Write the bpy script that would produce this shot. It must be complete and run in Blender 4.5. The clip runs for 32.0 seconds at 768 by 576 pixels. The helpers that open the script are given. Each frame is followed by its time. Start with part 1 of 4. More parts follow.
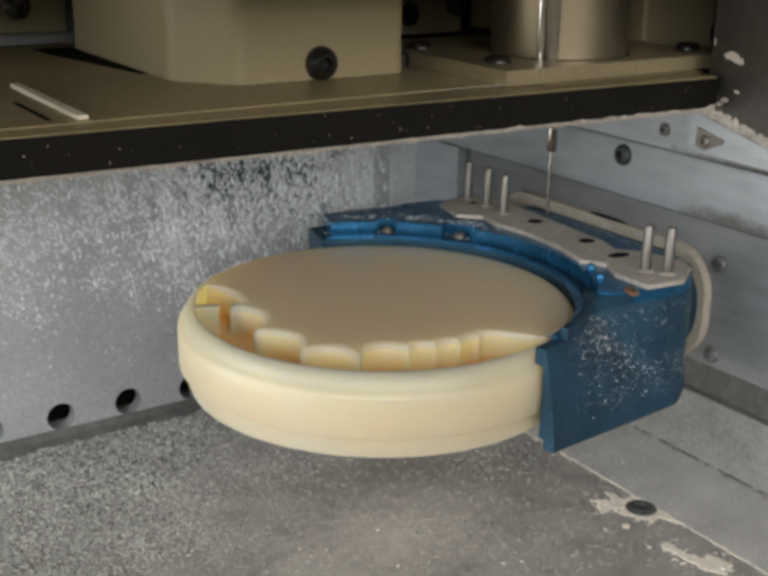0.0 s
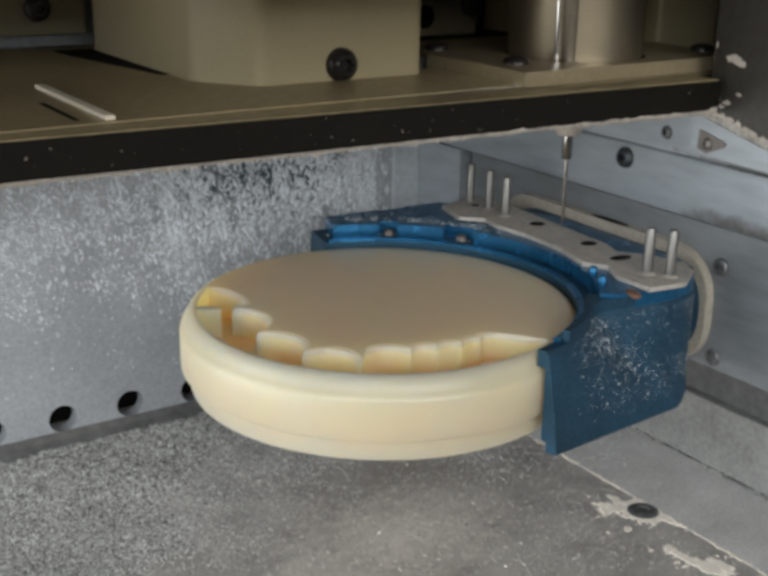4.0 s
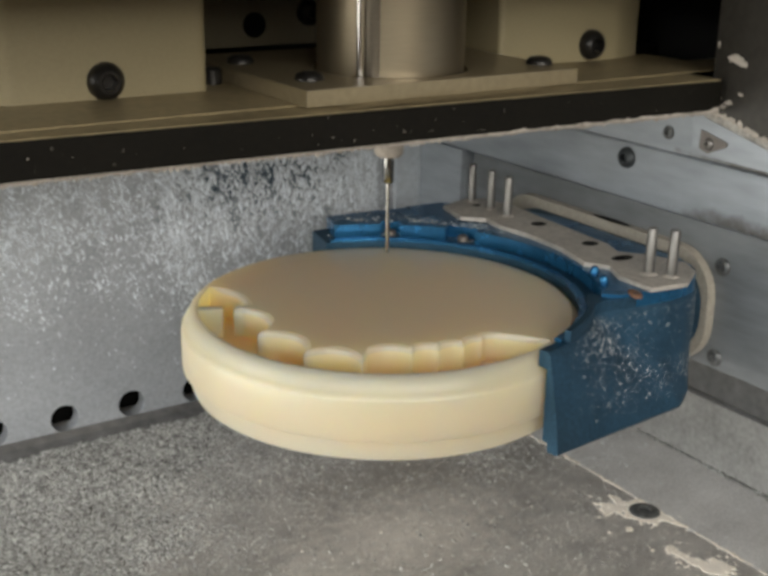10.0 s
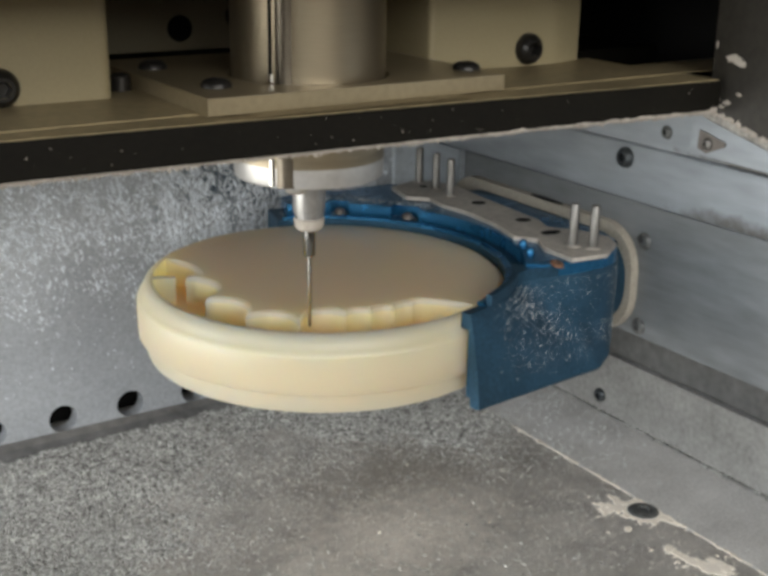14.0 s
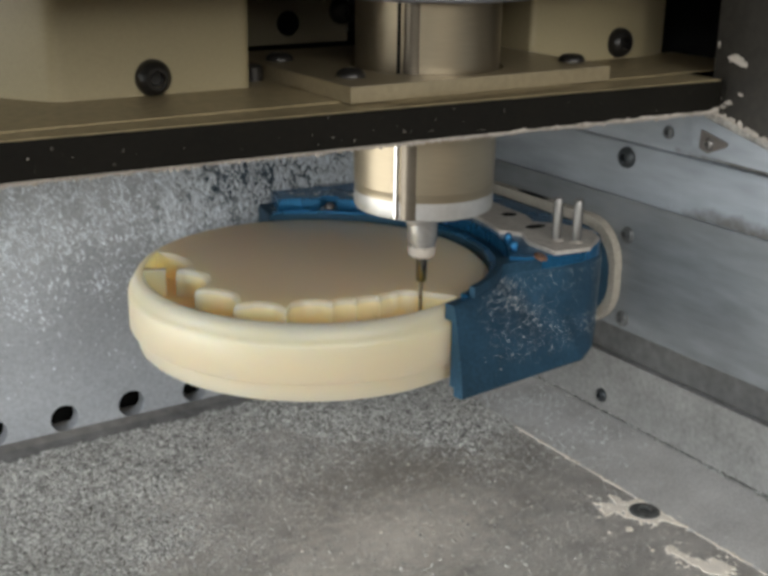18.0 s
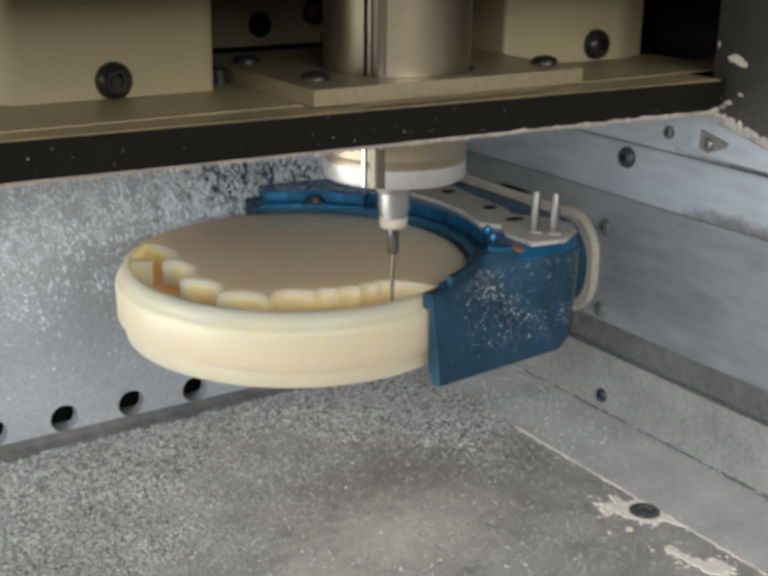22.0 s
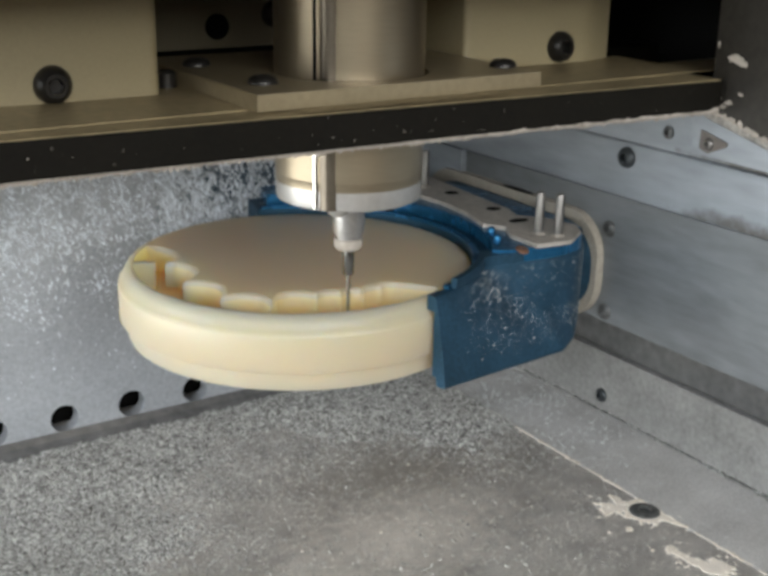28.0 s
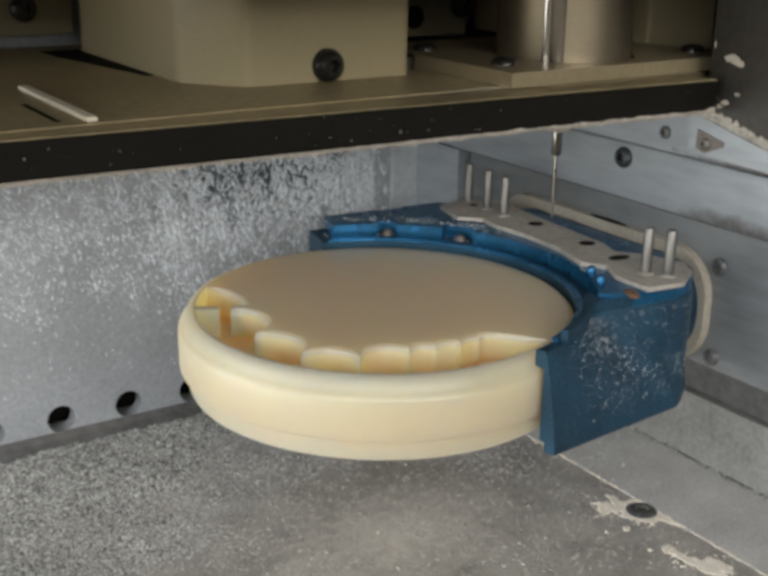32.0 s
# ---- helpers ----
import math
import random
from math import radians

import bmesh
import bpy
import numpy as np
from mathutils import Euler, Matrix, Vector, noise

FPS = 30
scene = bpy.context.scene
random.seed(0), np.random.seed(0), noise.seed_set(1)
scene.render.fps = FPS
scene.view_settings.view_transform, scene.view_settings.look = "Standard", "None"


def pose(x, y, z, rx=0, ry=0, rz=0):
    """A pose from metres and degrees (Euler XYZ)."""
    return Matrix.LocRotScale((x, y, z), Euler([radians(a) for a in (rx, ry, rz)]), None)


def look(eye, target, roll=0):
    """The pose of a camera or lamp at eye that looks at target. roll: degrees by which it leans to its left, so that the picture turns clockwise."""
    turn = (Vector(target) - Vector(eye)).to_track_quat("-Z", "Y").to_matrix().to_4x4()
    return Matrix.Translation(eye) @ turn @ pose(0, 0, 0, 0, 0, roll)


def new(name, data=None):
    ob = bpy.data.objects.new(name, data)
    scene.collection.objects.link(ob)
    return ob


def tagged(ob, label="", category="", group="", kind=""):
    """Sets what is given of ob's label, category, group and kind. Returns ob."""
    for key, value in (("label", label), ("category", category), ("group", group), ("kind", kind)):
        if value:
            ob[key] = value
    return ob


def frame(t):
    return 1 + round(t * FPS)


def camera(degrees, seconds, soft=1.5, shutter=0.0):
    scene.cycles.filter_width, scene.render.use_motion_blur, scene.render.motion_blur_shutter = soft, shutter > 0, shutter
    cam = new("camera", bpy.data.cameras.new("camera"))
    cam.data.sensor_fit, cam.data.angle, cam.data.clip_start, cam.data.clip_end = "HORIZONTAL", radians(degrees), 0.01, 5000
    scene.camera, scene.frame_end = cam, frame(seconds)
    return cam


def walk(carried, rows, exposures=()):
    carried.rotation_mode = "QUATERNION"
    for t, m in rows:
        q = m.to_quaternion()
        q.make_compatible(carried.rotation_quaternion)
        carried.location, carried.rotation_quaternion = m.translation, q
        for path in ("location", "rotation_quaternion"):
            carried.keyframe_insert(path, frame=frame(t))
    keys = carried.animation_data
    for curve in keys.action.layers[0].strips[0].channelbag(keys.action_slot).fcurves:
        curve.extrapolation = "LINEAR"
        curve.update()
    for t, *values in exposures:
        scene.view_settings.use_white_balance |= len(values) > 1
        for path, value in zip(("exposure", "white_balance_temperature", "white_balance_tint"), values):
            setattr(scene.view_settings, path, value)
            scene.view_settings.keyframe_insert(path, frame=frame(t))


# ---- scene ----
MM = 0.001            # drawn in millimetres
SPINDLE_Y = 0.3        # spindle axis, millimetres
SPINDLE_DX, SPINDLE_DZ = -1.8, 0.84
FLOOR_Z = -70.0        # chamber floor below the top of the blank
BACK_Y = 106.0
cam = camera(37.39, 32.0, soft=3.8)


def cam_pose(dx, dy):
    """The camera on its stand, turned by a hair to each side."""
    yaw = radians(33.274) - math.atan(dx / 2316.8)
    pitch = radians(-18.778) + math.atan(dy / 2316.8)
    eye = Vector((-0.14421, -0.21991, 0.09291))
    way = Vector((math.sin(yaw) * math.cos(pitch), math.cos(yaw) * math.cos(pitch), math.sin(pitch)))
    return look(eye, eye + way, 0.928)


walk(cam, [(t, cam_pose(dx, dy)) for t, dx, dy in (
    (0, -7.5, -5), (0.3, -5, -1.2), (0.5, -4, 0), (1, -3, 0), (7, -3.5, 0), (7.5, -2.5, 0), (8, 0, 0), (10.5, 0, 0),
    (10.8, 5, 0), (11.1, 6.5, 0), (11.5, 5.5, 0), (12, 2.5, 0), (12.5, 0, 0), (13.5, 0, 0), (14, -3, 0), (14.5, 0, -1.5), (15.5, 0, 0), (31, 0, 0), (31.4, -6, 0), (32, -6.5, 0))],
     exposures=[(0, -0.11, 6530, 11), (0.9, -0.16, 5930, 11), (3, -0.16, 6060, 11), (5.8, 0, 6440, 11), (7, -0.02, 6610, 11), (10.3, -0.06, 6560, 11), (11.2, -0.06, 6360, 11), (12, -0.06, 6160, 11), (13, -0.06, 5960, 11), (14, 0.04, 6330, 11),
                (17, -0.03, 6280, 11), (19.5, -0.06, 6230, 11), (20.5, 0.14, 6180, 11), (24, 0.14, 6180, 11), (25.2, -0.06, 6280, 11), (27.5, 0.14, 6160, 11), (31, 0.14, 6160, 11), (31.9, -0.06, 6410, 11)])

# ---- light ----
world = bpy.data.worlds.new("world")
scene.world = world
world.use_nodes = True
sky = world.node_tree.nodes.new("ShaderNodeTexSky")
sky.sky_type, sky.sun_disc = "NISHITA", False
sky.sun_elevation, sky.sun_rotation = radians(35), radians(200)
world.node_tree.links.new(sky.outputs[0], world.node_tree.nodes["Background"].inputs[0])
world.node_tree.nodes["Background"].inputs[1].default_value = 0.12


def area_light(name, eye, target, w, h, watts, color):
    data = bpy.data.lights.new(name, "AREA")
    data.shape, data.size, data.size_y, data.energy, data.color = "RECTANGLE", w, h, watts, color
    ob = new(name, data)
    ob.matrix_world = look(eye, target)
    return ob


area_light("window_daylight", (-1.47, -0.42, 0.74), (0, -0.42, 0.74), 2.7, 1.15, 52, (0.98, 0.98, 0.93))
# Low fill added so that the spindle nose reflects something bright; no known source.
area_light("low_left_fill", (-1.47, 0.48, -0.28), (0, 0.48, -0.28), 1.65, 0.62, 18, (1.0, 0.975, 0.885))
# Fill added from the front to even out the blank; no window known there.
area_light("front_fill", (-0.5, -2.17, 0.8), (-0.5, 0, 0.8), 1.9, 0.9, 30, (1.0, 0.95, 0.82))

# ---- materials ----


def mat(name, color, rough=0.5, metal=0.0, vary=0.12, grain=900.0, bump=0.0, bump_scale=1500.0, blotch=40.0, sss=0.0, sss_radius=(1, 0.6, 0.3), sss_scale=0.004,
        brushed=None, tint=None, coat=0.0, rough_vary=0.1, spec=0.5):
    """A surface with stains at two scales, its own grain and a fine relief."""
    m = bpy.data.materials.new(name)
    m.use_nodes = True
    nt = m.node_tree
    n, li = nt.nodes, nt.links
    b = n["Principled BSDF"]
    co = n.new("ShaderNodeTexCoord")
    src = co.outputs["Object"]
    if brushed:
        mp = n.new("ShaderNodeMapping")
        mp.inputs["Scale"].default_value = brushed
        li.new(src, mp.inputs["Vector"])
        gsrc = mp.outputs["Vector"]
    else:
        gsrc = src
    big = n.new("ShaderNodeTexNoise")
    big.inputs["Scale"].default_value, big.inputs["Detail"].default_value = blotch, 5
    li.new(src, big.inputs["Vector"])
    fine = n.new("ShaderNodeTexNoise")
    fine.inputs["Scale"].default_value, fine.inputs["Detail"].default_value = grain, 3
    li.new(gsrc, fine.inputs["Vector"])
    add = n.new("ShaderNodeMath")
    add.operation = "ADD"
    li.new(big.outputs["Fac"], add.inputs[0])
    li.new(fine.outputs["Fac"], add.inputs[1])
    rng = n.new("ShaderNodeMapRange")
    rng.inputs["From Min"].default_value, rng.inputs["From Max"].default_value = 0.6, 1.4
    li.new(add.outputs[0], rng.inputs["Value"])
    mix = n.new("ShaderNodeMix")
    mix.data_type = "RGBA"
    c2 = tint or color
    mix.inputs["A"].default_value = (*[c * (1 - vary) for c in color], 1)
    mix.inputs["B"].default_value = (*[min(1, c * (1 + vary)) for c in c2], 1)
    li.new(rng.outputs["Result"], mix.inputs["Factor"])
    li.new(mix.outputs["Result"], b.inputs["Base Color"])
    rr = n.new("ShaderNodeMapRange")
    rr.inputs["To Min"].default_value, rr.inputs["To Max"].default_value = max(0.02, rough - rough_vary), min(1, rough + rough_vary)
    li.new(big.outputs["Fac"], rr.inputs["Value"])
    li.new(rr.outputs["Result"], b.inputs["Roughness"])
    b.inputs["Metallic"].default_value = metal
    b.inputs["Coat Weight"].default_value = coat
    b.inputs["Specular IOR Level"].default_value = spec
    if sss:
        b.inputs["Subsurface Weight"].default_value = sss
        b.inputs["Subsurface Radius"].default_value = sss_radius
        b.inputs["Subsurface Scale"].default_value = sss_scale
    if bump:
        bn = n.new("ShaderNodeTexNoise")
        bn.inputs["Scale"].default_value, bn.inputs["Detail"].default_value = bump_scale, 4
        li.new(gsrc, bn.inputs["Vector"])
        bp = n.new("ShaderNodeBump")
        bp.inputs["Strength"].default_value, bp.inputs["Distance"].default_value = bump, 0.0002
        li.new(bn.outputs["Fac"], bp.inputs["Height"])
        li.new(bp.outputs["Normal"], b.inputs["Normal"])
    return m


M = dict(
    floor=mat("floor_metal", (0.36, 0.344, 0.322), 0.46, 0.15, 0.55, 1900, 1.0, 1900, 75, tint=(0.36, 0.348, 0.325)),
    strip=mat("strip_metal", (0.55, 0.546, 0.535), 0.5, 0.1, 0.3, 1500, 0.6, 900, 60),
    kick=mat("kick_metal", (0.275, 0.272, 0.265), 0.48, 0.2, 0.35, 700, 0.4, 900, 60),
    back=mat("back_wall_metal", (0.39, 0.415, 0.445), 0.45, 0.2, 0.25, 900, 0.6, 1100, 30),
    wall=mat("wall_aluminium", (0.33, 0.364, 0.40), 0.45, 0.2, 0.24, 300, 0.2, 400, 35, brushed=(1, 0.2, 1)),
    post=mat("pale_folded_metal", (0.47, 0.505, 0.54), 0.45, 0.2, 0.2, 500, 0.3, 600, 45),
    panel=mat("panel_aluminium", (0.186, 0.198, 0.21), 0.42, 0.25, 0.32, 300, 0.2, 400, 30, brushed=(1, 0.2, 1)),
    dark_wall=mat("dark_paint", (0.025, 0.0225, 0.0185), 0.5, 0.0, 0.45, 500, 0.3, 600, 60),
    black=mat("black_anodised", (0.0065, 0.0056, 0.0038), 0.6, 0.0, 0.4, 900, 0.3, 900, 60, spec=0.15),
    cover=mat("bronze_cover", (0.35, 0.285, 0.165), 0.42, 0.2, 0.34, 500, 0.1, 600, 25),
    # The boxes' beige paint again, the rear plates' shade put into its colour.
    rear=mat("shaded_beige_paint", (0.22, 0.195, 0.132), 0.5, 0.0, 0.1, 1500, 0.15, 1800, 20),
    base=mat("clear_anodised", (0.355, 0.295, 0.188), 0.36, 0.4, 0.16, 600, 0.1, 700, 30),
    box=mat("beige_paint", (0.38, 0.322, 0.195), 0.5, 0.0, 0.08, 1500, 0.15, 1800, 20),
    rod=mat("dull_steel", (0.17, 0.148, 0.118), 0.36, 0.8, 0.15, 200, 0.05, 300, 20, brushed=(1, 1, 30)),
    steel=mat("turned_steel", (0.335, 0.285, 0.205), 0.38, 0.85, 0.1, 200, 0.05, 300, 20, brushed=(1, 1, 30)),
    nose=mat("polished_nose", (0.64, 0.635, 0.63), 0.11, 1.0, 0.05, 200, 0.0, 300, 20, brushed=(1, 1, 30), rough_vary=0.03),
    satin=mat("satin_steel", (0.54, 0.535, 0.52), 0.38, 0.7, 0.1, 700, 0.1, 900, 120),
    collet=mat("dusty_collet", (0.40, 0.395, 0.385), 0.3, 0.75, 0.2, 900, 0.2, 900, 150),
    screw=mat("black_oxide_screw", (0.03, 0.028, 0.026), 0.32, 0.4, 0.3, 900, 0.2, 900, 200),
    wall_screw=mat("blackened_screw", (0.045, 0.052, 0.058), 0.4, 0.5, 0.5, 700, 0.4, 700, 300),
    steel_screw=mat("dusty_screw", (0.13, 0.135, 0.135), 0.45, 0.5, 0.5, 700, 0.4, 700, 300),
    blue=mat("dusty_blue_anodised", (0.025, 0.07, 0.115), 0.5, 0.7, 0.3, 1200, 0.25, 1500, 80, tint=(0.032, 0.086, 0.142)),
    # Same anodising, the clamp tiers' reflections put into a brighter blue.
    lit_blue=mat("blue_anodised_lit", (0.022, 0.135, 0.285), 0.27, 0.7, 0.3, 1200, 0.2, 1500, 80, tint=(0.028, 0.16, 0.33)),
    plate=mat("dusty_plate", (0.45, 0.42, 0.38), 0.5, 0.3, 0.35, 700, 0.4, 900, 110),
    pin=mat("steel_pin", (0.19, 0.185, 0.178), 0.4, 0.8, 0.25, 500, 0.0, 500, 200),
    ring=mat("cream_seal", (0.37, 0.34, 0.285), 0.5, 0, 0.25, 900, 0.2, 900, 80),
    blank=mat("cream_resin", (0.42, 0.42, 0.415), 0.32, 0.0, 0.03, 900, 0.03, 900, 25, rough_vary=0.06, spec=0.55),
    # Resin of the cut pockets, the amber of light shining through put into its colour.
    cut=mat("lit_cut_resin", (0.50, 0.495, 0.48), 0.3, 0.0, 0.03, 900, 0.2, 400, 25),
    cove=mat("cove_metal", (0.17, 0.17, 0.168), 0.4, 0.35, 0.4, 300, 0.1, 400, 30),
    worn=mat("worn_pale_metal", (0.34, 0.325, 0.30), 0.55, 0.2, 0.5, 900, 0.8, 700, 180),
    foot=mat("foot_metal", (0.15, 0.135, 0.125), 0.45, 0.4, 0.2, 700, 0.3, 700, 80),
    bare=mat("bare_metal", (0.3, 0.32, 0.35), 0.35, 0.7, 0.2, 700, 0.2, 700, 80),
    dust=mat("dust_grains", (0.31, 0.312, 0.30), 0.9, 0, 0.25, 3000, 0, 900, 60),
    speck=mat("pale_specks", (0.52, 0.55, 0.56), 0.9, 0, 0.3, 3000, 0, 900, 200),
    film=mat("fine_dust", (0.44, 0.415, 0.385), 0.9, 0, 0.3, 3000, 0, 900, 90),
    flake=mat("white_flakes", (0.66, 0.705, 0.75), 0.8, 0, 0.1, 3000, 0, 900, 60),
    ivory=mat("ivory_strip", (0.78, 0.72, 0.58), 0.5, 0, 0.08, 900, 0.1, 900, 80),
    crust=mat("pale_crust", (0.86, 0.80, 0.71), 0.85, 0, 0.15, 3000, 0.3, 2000, 200),
    rail_crust=mat("rail_crust", (0.36, 0.325, 0.29), 0.9, 0, 0.45, 1500, 0.8, 1500, 250),
    chip=mat("pale_chips", (0.40, 0.365, 0.32), 0.85, 0, 0.3, 3000, 0.2, 2000, 200),
    tool=mat("carbide_tool", (0.3, 0.29, 0.27), 0.3, 1.0, 0.2, 900, 0, 900, 300),
    gold=mat("coated_shank", (0.22, 0.22, 0.212), 0.2, 1.0, 0.15, 900, 0, 900, 200),
    rust=mat("rusty_steel", (0.2, 0.11, 0.07), 0.6, 0.3, 0.3, 900, 0.4, 900, 300),
    # Near-black colour standing in for shade in holes, gaps and the housing.
    void=mat("painted_cavity_shade", (0.006, 0.006, 0.006), 0.8, 0, 0.2, spec=0.1),
    room=mat("room_plaster", (0.25, 0.215, 0.17), 0.9, 0, 0.05, 40, 0, 50, 3),
    room_floor=mat("room_floor", (0.3, 0.26, 0.22), 0.6, 0, 0.1, 40, 0, 50, 3),
)



def stain_or_light(m, middle, half, color, soft=0.45):
    """An uneven patch of another tone round a place, broken up by fine specks: stains, and light painted on the floor.
    """
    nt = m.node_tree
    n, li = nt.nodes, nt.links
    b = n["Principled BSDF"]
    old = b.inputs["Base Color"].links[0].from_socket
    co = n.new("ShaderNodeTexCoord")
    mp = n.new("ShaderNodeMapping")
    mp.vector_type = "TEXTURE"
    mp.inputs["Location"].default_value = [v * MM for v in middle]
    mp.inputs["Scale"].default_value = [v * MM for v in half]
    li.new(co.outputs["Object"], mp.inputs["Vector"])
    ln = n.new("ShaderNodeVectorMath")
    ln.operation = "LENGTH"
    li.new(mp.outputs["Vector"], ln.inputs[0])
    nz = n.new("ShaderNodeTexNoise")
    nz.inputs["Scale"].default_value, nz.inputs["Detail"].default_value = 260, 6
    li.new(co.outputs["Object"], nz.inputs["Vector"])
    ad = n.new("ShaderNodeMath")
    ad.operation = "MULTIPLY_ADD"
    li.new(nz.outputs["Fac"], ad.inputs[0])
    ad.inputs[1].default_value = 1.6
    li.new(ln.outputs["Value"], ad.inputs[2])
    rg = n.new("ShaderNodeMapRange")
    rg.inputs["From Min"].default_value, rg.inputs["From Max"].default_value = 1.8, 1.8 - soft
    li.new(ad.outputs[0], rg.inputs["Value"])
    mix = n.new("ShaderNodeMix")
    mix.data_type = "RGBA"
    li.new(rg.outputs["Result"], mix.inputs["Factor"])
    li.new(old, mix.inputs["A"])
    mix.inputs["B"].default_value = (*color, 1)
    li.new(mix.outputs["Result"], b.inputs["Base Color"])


def translucent(m, color, share, scale):
    """Lets part of the light pass deep through the resin, which turns it amber."""
    nt = m.node_tree
    n, li = nt.nodes, nt.links
    b = n["Principled BSDF"]
    deep = n.new("ShaderNodeBsdfPrincipled")
    deep.inputs["Base Color"].default_value = (*color, 1)
    deep.inputs["Roughness"].default_value = 0.36
    deep.inputs["Subsurface Weight"].default_value = 1.0
    deep.inputs["Subsurface Radius"].default_value = (1.0, 0.74, 0.4)
    deep.inputs["Subsurface Scale"].default_value = scale
    mix = n.new("ShaderNodeMixShader")
    mix.inputs[0].default_value = share
    li.new(b.outputs[0], mix.inputs[1])
    li.new(deep.outputs[0], mix.inputs[2])
    li.new(mix.outputs[0], n["Material Output"].inputs["Surface"])


def mottled(m, low, high):
    """Each loose grain takes its own shade."""
    nt = m.node_tree
    n, li = nt.nodes, nt.links
    b = n["Principled BSDF"]
    old = b.inputs["Base Color"].links[0].from_socket
    geo = n.new("ShaderNodeNewGeometry")
    rg = n.new("ShaderNodeMapRange")
    rg.inputs["To Min"].default_value, rg.inputs["To Max"].default_value = low, high
    li.new(geo.outputs["Random Per Island"], rg.inputs["Value"])
    sc = n.new("ShaderNodeVectorMath")
    sc.operation = "SCALE"
    li.new(old, sc.inputs[0])
    li.new(rg.outputs["Result"], sc.inputs["Scale"])
    li.new(sc.outputs["Vector"], b.inputs["Base Color"])


mottled(M["dust"], 0.3, 1.65)
mottled(M["flake"], 0.7, 1.15)
translucent(M["blank"], (0.70, 0.542, 0.31), 0.66, 0.03)
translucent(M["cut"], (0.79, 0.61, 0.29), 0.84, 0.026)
# Back wall: bare, darker metal where the dust has gone.
stain_or_light(M["back"], (25, 106, 10), (44, 30, 21), (0.05, 0.075, 0.10), 0.65)
# Floor: shade under the blank put into a darker patch.
stain_or_light(M["floor"], (34, 30, -70), (54, 40, 30), (0.262, 0.242, 0.214), 0.9)
# Floor: pale dusty patch, with a pool of light put into its colour.
stain_or_light(M["floor"], (12, 3, -70), (43, 27, 30), (0.64, 0.60, 0.545), 1.1)
stain_or_light(M["strip"], (92, 40, -70), (12, 34, 30), (0.64, 0.64, 0.64), 1.0)
stain_or_light(M["wall"], (83, -38, 16), (6, 26, 3.4), (0.16, 0.158, 0.155), 0.8)
stain_or_light(M["wall"], (84, -42, 31.5), (6, 30, 1.6), (0.15, 0.145, 0.14), 0.7)

# ---- mesh helpers (millimetres in, metres out) ----


def add_box(bm, x0, x1, y0, y1, z0, z1, bev=0.0):
    r = bmesh.ops.create_cube(bm, size=1.0)
    for v in r["verts"]:
        v.co = Vector(((x0 + x1) / 2 + v.co.x * (x1 - x0), (y0 + y1) / 2 + v.co.y * (y1 - y0), (z0 + z1) / 2 + v.co.z * (z1 - z0)))
    if bev:
        es = list({e for v in r["verts"] for e in v.link_edges})
        bmesh.ops.bevel(bm, geom=es, offset=bev, segments=2, profile=0.5, affect="EDGES")
    return bm


def box(*a, bev=0.0):
    return add_box(bmesh.new(), *a, bev=bev)


def add_prism(bm, pts, z0, z1, bev=0.0):
    lo = [bm.verts.new((x, y, z0)) for x, y in pts]
    hi = [bm.verts.new((x, y, z1)) for x, y in pts]
    fs = [bm.faces.new(list(reversed(lo))), bm.faces.new(hi)]
    n = len(pts)
    for i in range(n):
        fs.append(bm.faces.new((lo[i], lo[(i + 1) % n], hi[(i + 1) % n], hi[i])))
    if bev:
        es = [e for e in fs[1].edges] + [e for e in fs[0].edges]
        bmesh.ops.bevel(bm, geom=es, offset=bev, segments=2, profile=0.5, affect="EDGES")
    return bm


def prism(pts, z0, z1, bev=0.0):
    return add_prism(bmesh.new(), pts, z0, z1, bev)


def add_lathe(bm, profile, m=Matrix(), seg=48):
    """A turned body round z: profile of (radius, z) from one end to the other; closed where the radius is 0."""
    rings = []
    for r, z in profile:
        if r <= 1e-6:
            rings.append([bm.verts.new(m @ Vector((0, 0, z)))])
        else:
            rings.append([bm.verts.new(m @ Vector((r * math.cos(2 * math.pi * i / seg), r * math.sin(2 * math.pi * i / seg), z))) for i in range(seg)])
    for a, b in zip(rings, rings[1:]):
        for i in range(seg):
            j = (i + 1) % seg
            va, vb = (a[i], a[j]) if len(a) > 1 else (a[0],), (b[j], b[i]) if len(b) > 1 else (b[0],)
            if len(a) > 1 or len(b) > 1:
                bm.faces.new((*va, *vb))
    return bm


def lathe(profile, m=Matrix(), seg=48):
    return add_lathe(bmesh.new(), profile, m, seg)


def facing(x, y, z, way):
    """A matrix at a place whose z axis points along way."""
    return Matrix.Translation((x, y, z)) @ Vector(way).to_track_quat("Z", "Y").to_matrix().to_4x4()


def part(name, bm, material, parent=None, label="", smooth=False, keep=False):
    bmesh.ops.recalc_face_normals(bm, faces=bm.faces)
    for v in bm.verts:
        v.co *= MM
    me = bpy.data.meshes.new(name)
    bm.to_mesh(me)
    bm.free()
    me.materials.append(material)
    if smooth:
        for p in me.polygons:
            p.use_smooth = True
        me.set_sharp_from_angle(angle=radians(35))
    ob = new(name, me)
    if parent:
        ob.parent = parent
    if label:
        ob["label"] = label
    return ob


def thing(name, label, category, group=""):
    return tagged(new(name), label, category, group)


